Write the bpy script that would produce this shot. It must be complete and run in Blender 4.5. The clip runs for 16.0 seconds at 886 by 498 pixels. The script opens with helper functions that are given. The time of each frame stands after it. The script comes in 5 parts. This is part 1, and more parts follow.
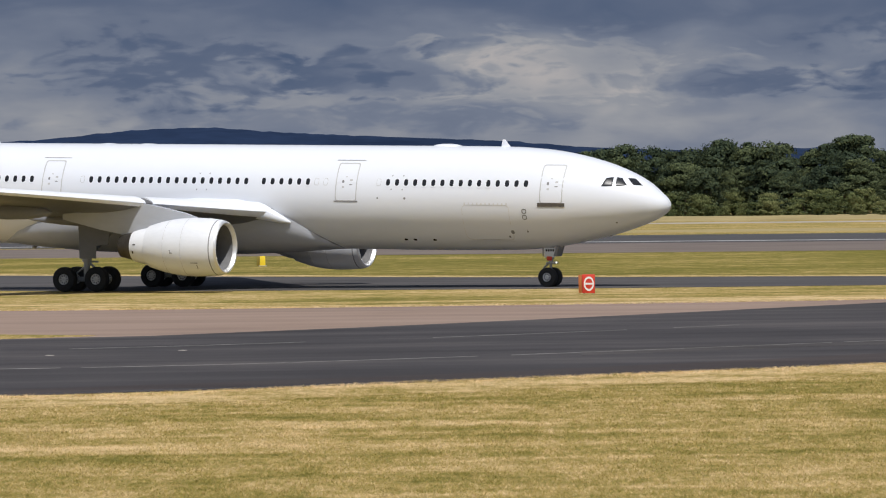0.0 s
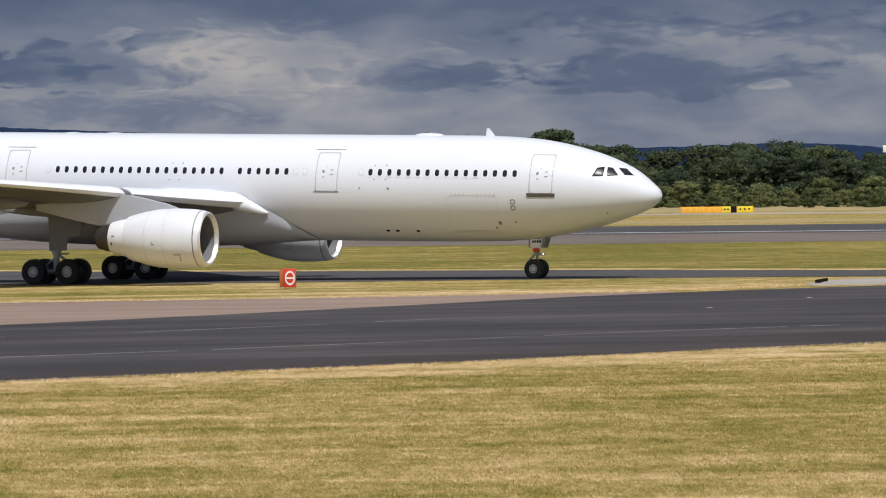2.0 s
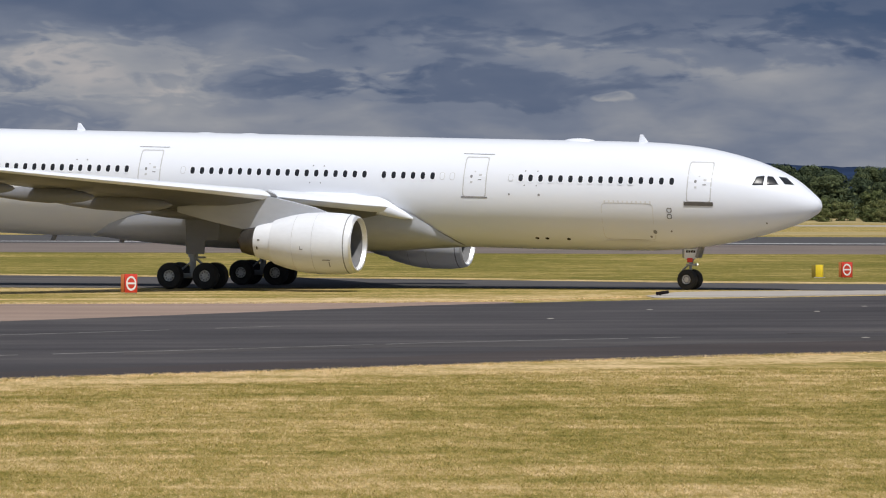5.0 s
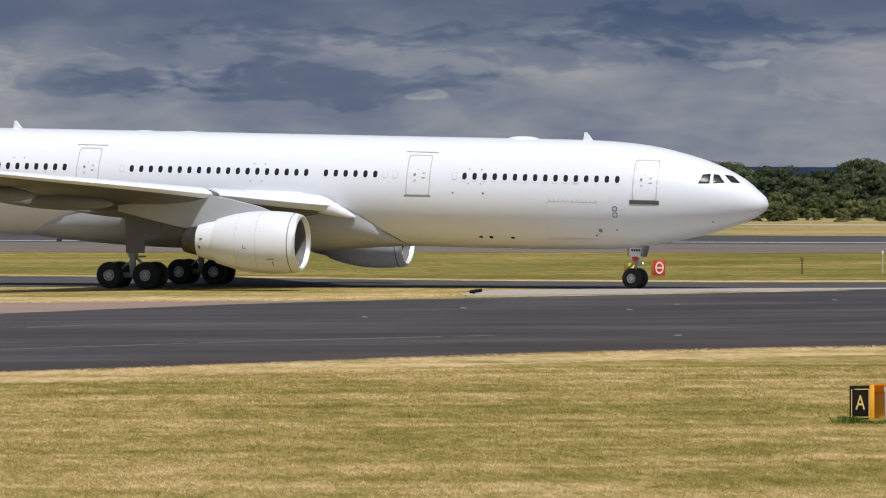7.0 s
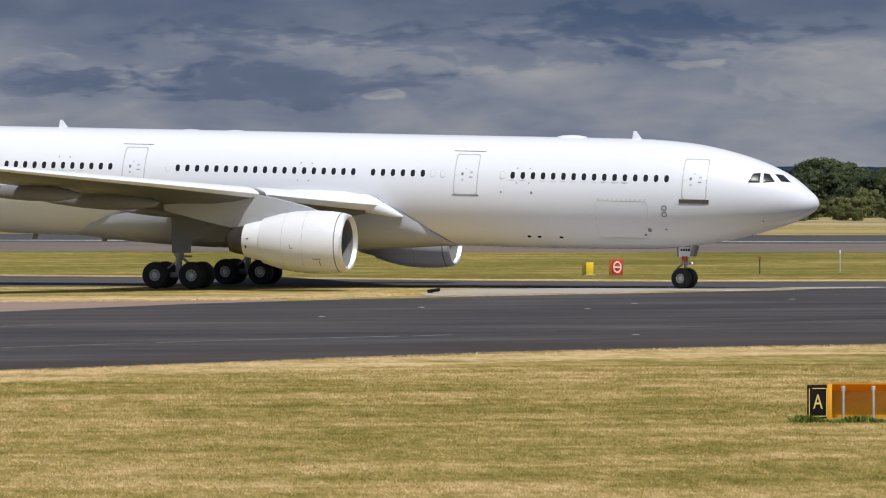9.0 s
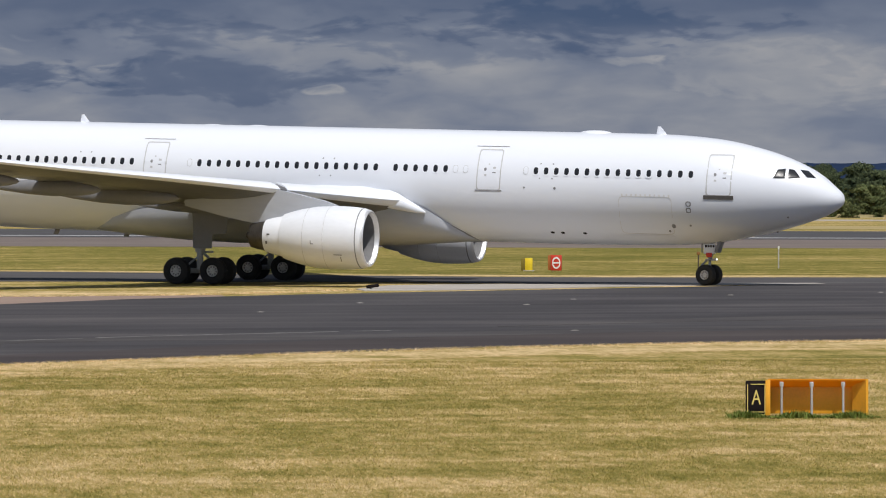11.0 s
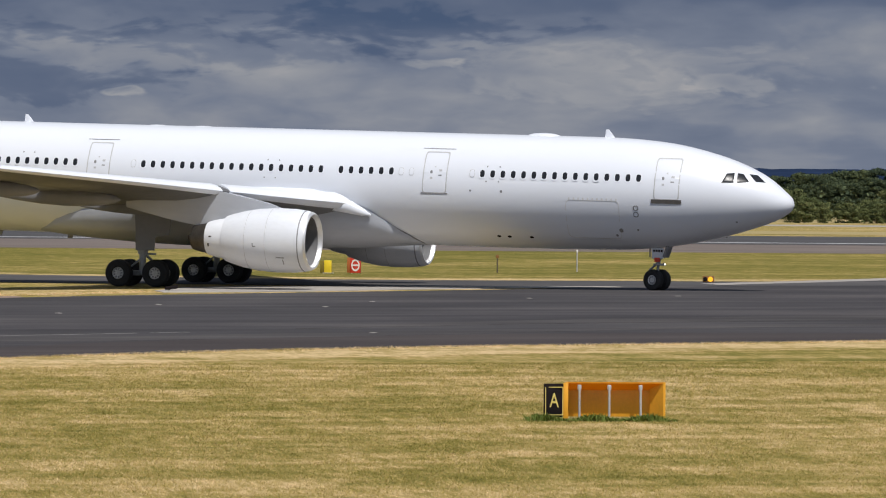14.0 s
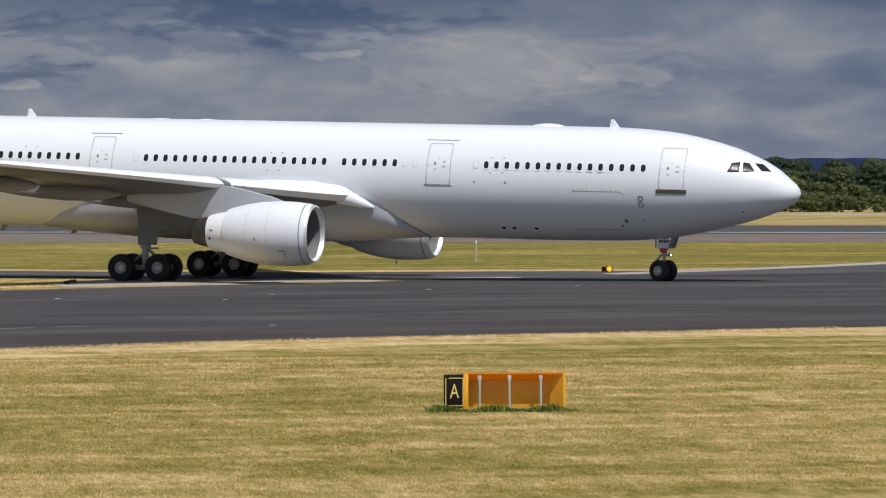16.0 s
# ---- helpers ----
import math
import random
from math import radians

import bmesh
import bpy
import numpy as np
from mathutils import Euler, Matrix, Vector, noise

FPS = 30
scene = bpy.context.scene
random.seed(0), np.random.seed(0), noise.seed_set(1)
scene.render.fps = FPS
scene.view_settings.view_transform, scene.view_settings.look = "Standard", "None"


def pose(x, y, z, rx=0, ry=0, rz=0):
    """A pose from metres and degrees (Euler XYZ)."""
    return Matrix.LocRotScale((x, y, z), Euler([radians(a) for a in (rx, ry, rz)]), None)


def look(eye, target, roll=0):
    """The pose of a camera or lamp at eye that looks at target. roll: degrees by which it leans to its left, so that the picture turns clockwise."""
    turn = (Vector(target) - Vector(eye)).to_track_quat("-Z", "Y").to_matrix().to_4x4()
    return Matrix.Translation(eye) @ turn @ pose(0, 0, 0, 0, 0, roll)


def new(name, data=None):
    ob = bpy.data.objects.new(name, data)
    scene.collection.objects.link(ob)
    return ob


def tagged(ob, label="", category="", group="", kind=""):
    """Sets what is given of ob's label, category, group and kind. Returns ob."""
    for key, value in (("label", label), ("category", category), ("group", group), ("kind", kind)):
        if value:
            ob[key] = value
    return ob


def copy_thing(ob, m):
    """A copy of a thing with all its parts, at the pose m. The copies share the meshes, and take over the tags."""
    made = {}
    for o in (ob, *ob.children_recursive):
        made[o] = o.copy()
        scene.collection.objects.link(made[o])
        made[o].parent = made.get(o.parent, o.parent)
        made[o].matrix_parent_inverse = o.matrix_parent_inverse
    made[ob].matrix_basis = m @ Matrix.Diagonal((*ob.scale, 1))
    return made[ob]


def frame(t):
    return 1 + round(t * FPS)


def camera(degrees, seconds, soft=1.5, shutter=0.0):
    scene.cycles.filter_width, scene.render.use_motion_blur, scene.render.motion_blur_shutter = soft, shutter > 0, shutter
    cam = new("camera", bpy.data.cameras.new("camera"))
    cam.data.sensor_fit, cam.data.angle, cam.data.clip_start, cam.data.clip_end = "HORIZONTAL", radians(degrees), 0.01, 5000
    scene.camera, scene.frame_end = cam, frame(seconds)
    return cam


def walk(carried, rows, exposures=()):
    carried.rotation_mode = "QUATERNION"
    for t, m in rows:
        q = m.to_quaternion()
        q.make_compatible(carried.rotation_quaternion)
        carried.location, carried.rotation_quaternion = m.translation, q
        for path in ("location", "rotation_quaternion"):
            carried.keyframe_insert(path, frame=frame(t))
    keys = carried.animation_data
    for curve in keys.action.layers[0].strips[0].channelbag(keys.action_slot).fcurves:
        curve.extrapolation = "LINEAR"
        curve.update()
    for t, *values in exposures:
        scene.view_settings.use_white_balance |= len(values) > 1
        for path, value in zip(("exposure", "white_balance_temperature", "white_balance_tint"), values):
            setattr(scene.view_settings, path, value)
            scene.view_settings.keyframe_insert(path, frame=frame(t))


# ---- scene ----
cam = camera(12.5, 16.0, soft=1.1)
EYE = 4.437
# seconds, turn to the right, tilt up, lean to the right
TURNS = [
    (0, -0.953, -0.603, 0.776),
    (0.5, 0.386, -0.640, 0.806),
    (1, 2.331, -0.662, 0.825),
    (1.5, 2.881, -0.681, 0.873),
    (2, 3.281, -0.742, 0.789),
    (2.5, 3.522, -0.785, 0.483),
    (3, 4.159, -0.668, 0.298),
    (3.5, 4.863, -0.644, 0.120),
    (6, 6.613, -0.606, -0.119),
    (6.5, 7.905, -0.573, -0.110),
    (7, 8.147, -0.660, 0.015),
    (7.5, 8.209, -0.691, 0.073),
    (8, 8.390, -0.686, 0.032),
    (8.5, 8.413, -0.666, 0.049),
    (9, 8.743, -0.668, 0.036),
    (11.5, 9.630, -0.735, -0.047),
    (12, 9.608, -0.714, -0.047),
    (12.5, 9.717, -0.663, -0.187),
    (13, 10.615, -0.701, -0.222),
    (13.5, 11.962, -0.655, -0.343),
    (14, 12.446, -0.688, -0.355),
    (14.5, 12.810, -0.695, -0.444),
    (15, 13.033, -0.841, -0.295),
    (15.5, 13.507, -0.785, -0.122),
    (16, 13.882, -0.805, 0.085),
]
walk(cam, [(t, pose(0, 0, EYE, 90 + tilt, lean, -turn)) for t, turn, tilt, lean in TURNS])

# the airliner: seconds, place of the main gear on the ground, heading
TAXI = [
    (0, -21.45, 227.98, -21.73),
    (0.5, -17.66, 226.29, -21.78),
    (1, -13.50, 225.49, -21.86),
    (1.5, -10.03, 224.46, -21.95),
    (2, -6.34, 223.25, -22.06),
    (2.5, -3.31, 222.01, -22.18),
    (3, -0.07, 221.00, -22.33),
    (3.5, 2.44, 219.42, -22.48),
    (6, 13.20, 215.27, -23.53),
    (6.5, 14.67, 214.68, -23.79),
    (7, 15.92, 213.95, -24.06),
    (7.5, 17.02, 213.47, -24.35),
    (8, 18.25, 213.06, -24.66),
    (8.5, 19.29, 212.49, -24.99),
    (9, 20.44, 212.11, -25.33),
    (11.5, 25.79, 209.62, -27.29),
    (12, 27.02, 208.92, -27.73),
    (12.5, 28.10, 208.27, -28.19),
    (13, 29.42, 207.99, -28.67),
    (13.5, 30.52, 207.53, -29.16),
    (14, 31.82, 206.99, -29.67),
    (14.5, 33.05, 206.34, -30.19),
    (15, 34.34, 205.80, -30.74),
    (15.5, 35.61, 205.15, -31.30),
    (16, 36.93, 204.67, -31.87),
]

# ---- world and sun ----
SUN_TURN, SUN_UP = 166.0, 59.0
to_sun = Vector((math.sin(radians(SUN_TURN)) * math.cos(radians(SUN_UP)), math.cos(radians(SUN_TURN)) * math.cos(radians(SUN_UP)), math.sin(radians(SUN_UP))))
scene.view_settings.exposure = 0.0


class Nodes:
    """Short hand for a node tree."""

    def __init__(self, tree):
        self.tree = tree
        self.tree.nodes.clear()

    def add(self, kind, links=(), **values):
        n = self.tree.nodes.new(kind)
        if "operation" in values:
            n.operation = values["operation"]
        if "use_clamp" in values:
            n.use_clamp = values["use_clamp"]
        if "interpolation_type" in values:
            n.interpolation_type = values["interpolation_type"]
        if "data_type" in values:
            n.data_type, n.blend_type = values["data_type"], values["blend_type"]
        if "sky_type" in values:
            n.sky_type, n.sun_disc = values["sky_type"], False
            n.sun_elevation, n.sun_rotation = values["sun_elevation"], values["sun_rotation"]
        for socket, v in dict(links).items():
            if hasattr(v, "is_output"):
                self.tree.links.new(v, n.inputs[socket])
            else:
                n.inputs[socket].default_value = v
        return n

    def math(self, op, a, b=0.0, c=0.0, clamp=False):
        return self.add("ShaderNodeMath", {0: a, 1: b, 2: c}, operation=op, use_clamp=clamp).outputs[0]

    def noise(self, vector, scale, detail=4.0, rough=0.55):
        return self.add("ShaderNodeTexNoise", {"Vector": vector, "Scale": scale, "Detail": detail, "Roughness": rough}).outputs["Fac"]

    def ramp(self, fac, stops):
        n = self.add("ShaderNodeValToRGB", {0: fac})
        e = n.color_ramp.elements
        while len(e) < len(stops):
            e.new(0.5)
        for i, (pos, col) in enumerate(stops):
            e[i].position = pos
            e[i].color = (*col, 1) if len(col) == 3 else col
        return n.outputs[0]

    def mix(self, fac, a, b, kind="MIX"):
        n = self.add("ShaderNodeMix", data_type="RGBA", blend_type=kind)
        for socket, v in ((n.inputs[0], fac), (n.inputs[6], a), (n.inputs[7], b)):
            if hasattr(v, "is_output"):
                self.tree.links.new(v, socket)
            else:
                socket.default_value = (*v, 1) if isinstance(v, tuple) and len(v) == 3 else v
        return n.outputs[2]

    def scaled(self, vector, s):
        return self.add("ShaderNodeMapping", {"Vector": vector, "Scale": s}).outputs[0]


def make_world():
    world = bpy.data.worlds.new("sky")
    world.use_nodes = True
    n = Nodes(world.node_tree)
    scene.world = world
    way = n.add("ShaderNodeTexCoord").outputs["Generated"]
    sky = n.add("ShaderNodeTexSky", sky_type="NISHITA", sun_disc=False, sun_elevation=radians(SUN_UP), sun_rotation=radians(SUN_TURN))
    blue = n.add("ShaderNodeVectorMath", {0: sky.outputs[0], "Scale": 0.075}, operation="SCALE").outputs[0]
    # azimuth and elevation, in parts of 0.489 degrees
    sep = n.add("ShaderNodeSeparateXYZ", {0: way})
    az = n.math("MULTIPLY", n.math("ARCTAN2", sep.outputs[0], sep.outputs[1]), 117.17)
    el = n.math("MULTIPLY", n.math("ARCSINE", sep.outputs[2]), 117.17)
    flat = n.add("ShaderNodeCombineXYZ", {0: az, 1: n.math("MULTIPLY", el, 3.0)}).outputs[0]
    swirl = n.add("ShaderNodeTexNoise", {"Vector": flat, "Scale": 0.30, "Detail": 1.5}).outputs["Color"]
    warped = n.add("ShaderNodeVectorMath", {0: flat, 1: n.add("ShaderNodeVectorMath", {0: swirl, "Scale": 2.0}, operation="SCALE").outputs[0]}, operation="ADD").outputs[0]
    big = n.noise(warped, 0.11, 4.0, 0.5)
    small = n.noise(warped, 0.36, 4.0, 0.45)
    cover = n.math("ADD", n.math("MULTIPLY", big, 0.62), n.math("MULTIPLY", small, 0.38))

    # banks of cloud: azimuth, elevation, half width, half height, weight
    frayed = n.noise(warped, 1.3, 4.0, 0.45)
    fuzz = n.math("ADD", n.math("MULTIPLY", n.math("SUBTRACT", small, 0.5), 5.0), n.math("MULTIPLY", n.math("SUBTRACT", frayed, 0.5), 4.5))
    total = n.math("ADD", n.math("MULTIPLY", n.math("SUBTRACT", cover, 0.5), 1.6), n.math("MULTIPLY", n.math("SUBTRACT", frayed, 0.5), 0.08))
    roll = n.add("ShaderNodeSeparateColor", {0: swirl})
    az = n.math("ADD", az, n.math("MULTIPLY", n.math("SUBTRACT", roll.outputs[0], 0.5), 3.0))
    el = n.math("ADD", el, n.math("MULTIPLY", n.math("SUBTRACT", roll.outputs[1], 0.5), 1.1))
    for a, e, w, hh, k in BANKS:
        da = n.math("DIVIDE", n.math("SUBTRACT", az, a), w)
        de = n.math("DIVIDE", n.math("SUBTRACT", el, e), hh)
        d = n.math("ADD", n.math("ADD", n.math("MULTIPLY", da, da), n.math("MULTIPLY", de, de)), fuzz)
        inside = n.add("ShaderNodeMapRange", {0: d, 1: 1.5, 2: 0.1, 3: 0.0, 4: k}, interpolation_type="SMOOTHSTEP").outputs[0]
        total = n.math("ADD", total, inside)
    # darker blue overhead bank, paler haze low down
    lift = n.add("ShaderNodeMapRange", {0: el, 1: 4.3, 2: 6.0, 3: 0.03, 4: -0.34}, interpolation_type="SMOOTHSTEP").outputs[0]
    total = n.math("ADD", total, lift)
    tone = n.math("ADD", n.math("MULTIPLY", total, 0.8), 0.54, clamp=True)
    cloud = n.ramp(tone, [(0.0, (0.066, 0.100, 0.176)), (0.3, (0.112, 0.142, 0.214)), (0.5, (0.172, 0.200, 0.266)), (0.72, (0.30, 0.31, 0.34)), (1.0, (0.58, 0.52, 0.48))])
    # the far side of the sky, about the sun, is open
    gap = n.add("ShaderNodeMapRange", {0: sep.outputs[1], 1: 0.0, 2: -0.5, 3: 0.0, 4: 0.85}, interpolation_type="SMOOTHSTEP").outputs[0]
    bright = n.mix(0.65, blue, (0.40, 0.455, 0.57))
    colour = n.mix(gap, cloud, bright)
    back = n.add("ShaderNodeBackground", {0: colour, 1: 1.0})
    n.add("ShaderNodeOutputWorld", {0: back.outputs[0]})


BANKS = [
    (-9.0, 4.05, 4.0, 0.9, -0.28), (-3.9, 4.0, 3.3, 0.62, -0.3), (-7.6, 4.0, 1.2, 0.3, 0.28), (0.5, 3.9, 5.5, 1.1, 0.2),
    (7.5, 3.6, 2.6, 0.5, -0.3), (9.6, 3.85, 0.5, 0.2, 0.2), (12.5, 3.4, 4.2, 0.5, -0.2), (16.6, 2.95, 0.45, 0.12, 0.26),
    (12.5, 4.8, 3.2, 0.5, -0.2), (-1.5, 4.6, 0.8, 0.3, -0.25), (20.0, 4.3, 3.5, 0.6, -0.15), (25.0, 3.9, 0.9, 0.16, 0.2),
    (24.5, 5.0, 4.0, 0.7, -0.25), (31.0, 3.7, 5.0, 0.9, 0.13), (33.5, 3.4, 1.5, 0.25, 0.15), (18.5, 2.0, 9.0, 0.6, 0.06), (-5.0, 2.6, 9.0, 0.5, -0.1),
]
make_world()
sun = new("sun", bpy.data.lights.new("sun", "SUN"))
sun.data.energy, sun.data.angle, sun.data.color = 4.05, radians(0.6), (1.0, 0.965, 0.92)
sun.matrix_world = look((0, 0, 0), -to_sun)


# ---- materials ----
def material(name, colour, rough=0.6, metal=0.0, vary=0.12, scale=1.0, bump=0.0, bump_scale=40.0, tint=None, coat=0.0, streak=(1, 1, 1), spec=0.5):
    m = bpy.data.materials.new(name)
    m.use_nodes = True
    n = Nodes(m.node_tree)
    where = n.add("ShaderNodeTexCoord").outputs["Object"]
    at = n.scaled(where, streak)
    wide = n.noise(at, scale, 5.0)
    fine = n.noise(at, scale * 9.0, 5.0)
    f = n.math("ADD", n.math("MULTIPLY", wide, 0.6), n.math("MULTIPLY", fine, 0.4))
    lo = tuple(max(c * (1 - vary * 2), 0) for c in colour)
    hi = tint or tuple(min(c * (1 + vary * 2), 1) for c in colour)
    col = n.ramp(f, [(0.3, lo), (0.5, colour), (0.72, hi)])
    r = n.math("ADD", n.math("MULTIPLY", n.math("SUBTRACT", fine, 0.5), 0.25 if vary > 0.04 else 0.03), rough, clamp=True)
    links = {"Base Color": col, "Roughness": r, "Metallic": metal, "Coat Weight": coat, "Specular IOR Level": spec}
    if bump:
        links["Normal"] = n.add("ShaderNodeBump", {"Height": n.noise(at, bump_scale, 3.0), "Strength": bump, "Distance": 0.02}).outputs[0]
    b = n.add("ShaderNodeBsdfPrincipled", links)
    n.add("ShaderNodeOutputMaterial", {0: b.outputs[0]})
    return m


def glow(name, colour, strength):
    m = bpy.data.materials.new(name)
    m.use_nodes = True
    n = Nodes(m.node_tree)
    e = n.add("ShaderNodeEmission", {0: (*colour, 1), 1: strength})
    n.add("ShaderNodeOutputMaterial", {0: e.outputs[0]})
    return m


def grass_material(name="mown_grass", dry=0.0):
    """Mown summer grass: straw and green in streaks along the mowing."""
    m = bpy.data.materials.new(name)
    m.use_nodes = True
    n = Nodes(m.node_tree)
    where = n.add("ShaderNodeNewGeometry").outputs["Position"]
    f = sward(n, where, dry)
    fine = n.noise(n.scaled(where, (9.0, 1.3, 6.0)), 1.0, 5.0, 0.75)
    f = n.math("ADD", f, n.math("MULTIPLY", n.math("SUBTRACT", fine, 0.5), 0.55))
    col = n.ramp(f, [(0.34, (0.130, 0.122, 0.024)), (0.45, (0.245, 0.200, 0.052)), (0.54, (0.385, 0.282, 0.108)), (0.68, (0.62, 0.46, 0.25))])
    bump = n.add("ShaderNodeBump", {"Height": fine, "Strength": 0.9, "Distance": 0.06}).outputs[0]
    b = n.add("ShaderNodeBsdfPrincipled", {"Base Color": col, "Roughness": 0.9, "Normal": bump, "Specular IOR Level": 0.1})
    n.add("ShaderNodeOutputMaterial", {0: b.outputs[0]})
    return m


def sward(n, where, dry):
    """How dry the grass is from place to place: mowing rows, blotches and broad patches."""
    turned = n.add("ShaderNodeMapping", {"Vector": where, "Rotation": (0, 0, radians(2))}).outputs[0]
    rows = n.noise(n.scaled(turned, (0.05, 0.42, 0.5)), 1.0, 4.0, 0.6)
    blot = n.noise(n.scaled(where, (0.55, 0.30, 0.5)), 1.0, 5.0, 0.65)
    clump = n.noise(n.scaled(where, (2.2, 0.8, 1.0)), 1.0, 4.0, 0.6)
    patch = n.noise(where, 0.045, 3.0, 0.5)
    f = n.math("ADD", n.math("MULTIPLY", rows, 0.50), n.math("MULTIPLY", blot, 0.42))
    f = n.math("ADD", f, n.math("MULTIPLY", clump, 0.34))
    f = n.math("ADD", f, n.math("MULTIPLY", patch, 0.34))
    return n.math("ADD", f, dry - 0.32)


def blade_material(name, dry):
    m = bpy.data.materials.new(name)
    m.use_nodes = True
    n = Nodes(m.node_tree)
    g = n.add("ShaderNodeNewGeometry")
    f = sward(n, g.outputs["Position"], dry)
    f = n.math("ADD", f, n.math("MULTIPLY", n.math("SUBTRACT", g.outputs["Random Per Island"], 0.5), 0.30))
    col = n.ramp(f, [(0.28, (0.24, 0.215, 0.045)), (0.45, (0.41, 0.33, 0.090)), (0.56, (0.62, 0.46, 0.19)), (0.70, (0.90, 0.71, 0.43))])
    b = n.add("ShaderNodeBsdfPrincipled", {"Base Color": col, "Roughness": 0.8, "Specular IOR Level": 0.15})
    thin = n.add("ShaderNodeBsdfTranslucent", {"Color": col})
    both = n.add("ShaderNodeMixShader", {0: 0.35, 1: b.outputs[0], 2: thin.outputs[0]})
    n.add("ShaderNodeOutputMaterial", {0: both.outputs[0]})
    return m


def leaf_material(name, dark, mid, light):
    m = bpy.data.materials.new(name)
    m.use_nodes = True
    n = Nodes(m.node_tree)
    g = n.add("ShaderNodeNewGeometry")
    tree = n.add("ShaderNodeObjectInfo").outputs["Random"]
    patch = n.noise(g.outputs["Position"], 0.35, 3.0)
    f = n.math("ADD", n.math("MULTIPLY", g.outputs["Random Per Island"], 0.4), n.math("MULTIPLY", patch, 0.35))
    f = n.math("ADD", f, n.math("MULTIPLY", tree, 0.42))
    col = n.ramp(f, [(0.2, dark), (0.5, mid), (0.85, light)])
    b = n.add("ShaderNodeBsdfPrincipled", {"Base Color": col, "Roughness": 0.75, "Specular IOR Level": 0.2})
    n.add("ShaderNodeOutputMaterial", {0: b.outputs[0]})
    return m


def paving_material(name, colour, pale, rough=0.85, vary=1.0, turn=0.0):
    """Asphalt or concrete: aggregate, long tyre streaks and broad patches."""
    m = bpy.data.materials.new(name)
    m.use_nodes = True
    n = Nodes(m.node_tree)
    where = n.add("ShaderNodeNewGeometry").outputs["Position"]
    along = n.add("ShaderNodeMapping", {"Vector": where, "Rotation": (0, 0, radians(turn))}).outputs[0]
    streaks = n.noise(n.scaled(along, (0.03, 0.3, 1)), 1.0, 5.0, 0.6)
    patch = n.noise(where, 0.08, 5.0, 0.6)
    grit = n.noise(where, 26.0, 3.0, 0.7)
    f = n.math("ADD", n.math("MULTIPLY", streaks, 0.5), n.math("MULTIPLY", patch, 0.35))
    f = n.math("ADD", f, n.math("MULTIPLY", grit, 0.15))
    f = n.math("ADD", n.math("MULTIPLY", n.math("SUBTRACT", f, 0.5), vary), 0.5)
    dark = tuple(c * 0.7 for c in colour)
    col = n.ramp(f, [(0.36, dark), (0.5, colour), (0.66, pale)])
    bump = n.add("ShaderNodeBump", {"Height": grit, "Strength": 0.25, "Distance": 0.01}).outputs[0]
    b = n.add("ShaderNodeBsdfPrincipled", {"Base Color": col, "Roughness": rough, "Normal": bump, "Specular IOR Level": 0.25})
    n.add("ShaderNodeOutputMaterial", {0: b.outputs[0]})
    return m


GRASS = grass_material(dry=0.02)
GRASS_DRY = grass_material("dry_verge_grass", 0.10)
GRASS_GREEN = grass_material("infield_grass", -0.075)
BLADES = blade_material("grass_blades", 0.035)
BLADES_DRY = blade_material("dry_grass_blades", 0.15)
ASPHALT = paving_material("taxiway_asphalt", (0.054, 0.050, 0.052), (0.090, 0.081, 0.080), turn=-5, vary=1.5)
ASPHALT_OLD = paving_material("taxiway_asphalt_grey", (0.078, 0.074, 0.074), (0.11, 0.102, 0.10), turn=15)
WORN = paving_material("worn_asphalt_band", (0.064, 0.058, 0.057), (0.098, 0.089, 0.085), turn=0, vary=1.5)
SHOULDER = paving_material("reddish_shoulder", (0.27, 0.195, 0.155), (0.33, 0.25, 0.205), turn=5, vary=0.8)
MARGIN = paving_material("brownish_margin", (0.056, 0.046, 0.044), (0.084, 0.070, 0.065), turn=-3)
CONCRETE = paving_material("pale_concrete", (0.36, 0.33, 0.30), (0.44, 0.41, 0.37), turn=20)
RUNWAY = paving_material("runway_asphalt", (0.07, 0.068, 0.07), (0.10, 0.096, 0.096), turn=25)
RUNWAY_EDGE = paving_material("runway_shoulder", (0.165, 0.135, 0.118), (0.21, 0.175, 0.155), turn=25)
STRAW = paving_material("dry_straw_bank", (0.34, 0.27, 0.125), (0.46, 0.37, 0.19), turn=25)
LINE_PAINT = material("worn_line_paint", (0.22, 0.21, 0.20), 0.8, vary=0.3, scale=0.8)
STRIPE = material("runway_stripe_paint", (0.42, 0.42, 0.42), 0.8, vary=0.2, scale=0.2)
PAINT = material("white_gloss_paint", (0.745, 0.772, 0.828), 0.30, vary=0.008, scale=0.35, coat=0.25, streak=(0.3, 1, 1))
# light grey paint, darkened so the shade under the wing is in the colour
PAINT_GREY_SHADED = material("light_grey_paint_shaded", (0.21, 0.212, 0.222), 0.38, vary=0.05, scale=0.5)
# underside shade of the pale wing is painted in, over the whole wing
WING_SHADED = material("wing_paint_shade_darkened", (0.125, 0.125, 0.130), 0.4, vary=0.07, scale=0.5, streak=(0.4, 1, 1))
# belly and pylon paint greyed down to carry the shade of the underside
FAIRING_SHADED = material("fairing_paint_shaded", (0.41, 0.43, 0.475), 0.35, vary=0.04, scale=0.5, streak=(0.3, 1, 1))
NACELLE = material("nacelle_white_paint", (0.74, 0.76, 0.80), 0.33, vary=0.03, scale=0.8, coat=0.2, streak=(0.4, 1, 1))
METAL = material("polished_lip_metal", (0.80, 0.80, 0.80), 0.42, 0.7, vary=0.05, scale=2)
DARK_METAL = material("sooty_exhaust_metal", (0.10, 0.09, 0.08), 0.5, 0.8, vary=0.2, scale=2)
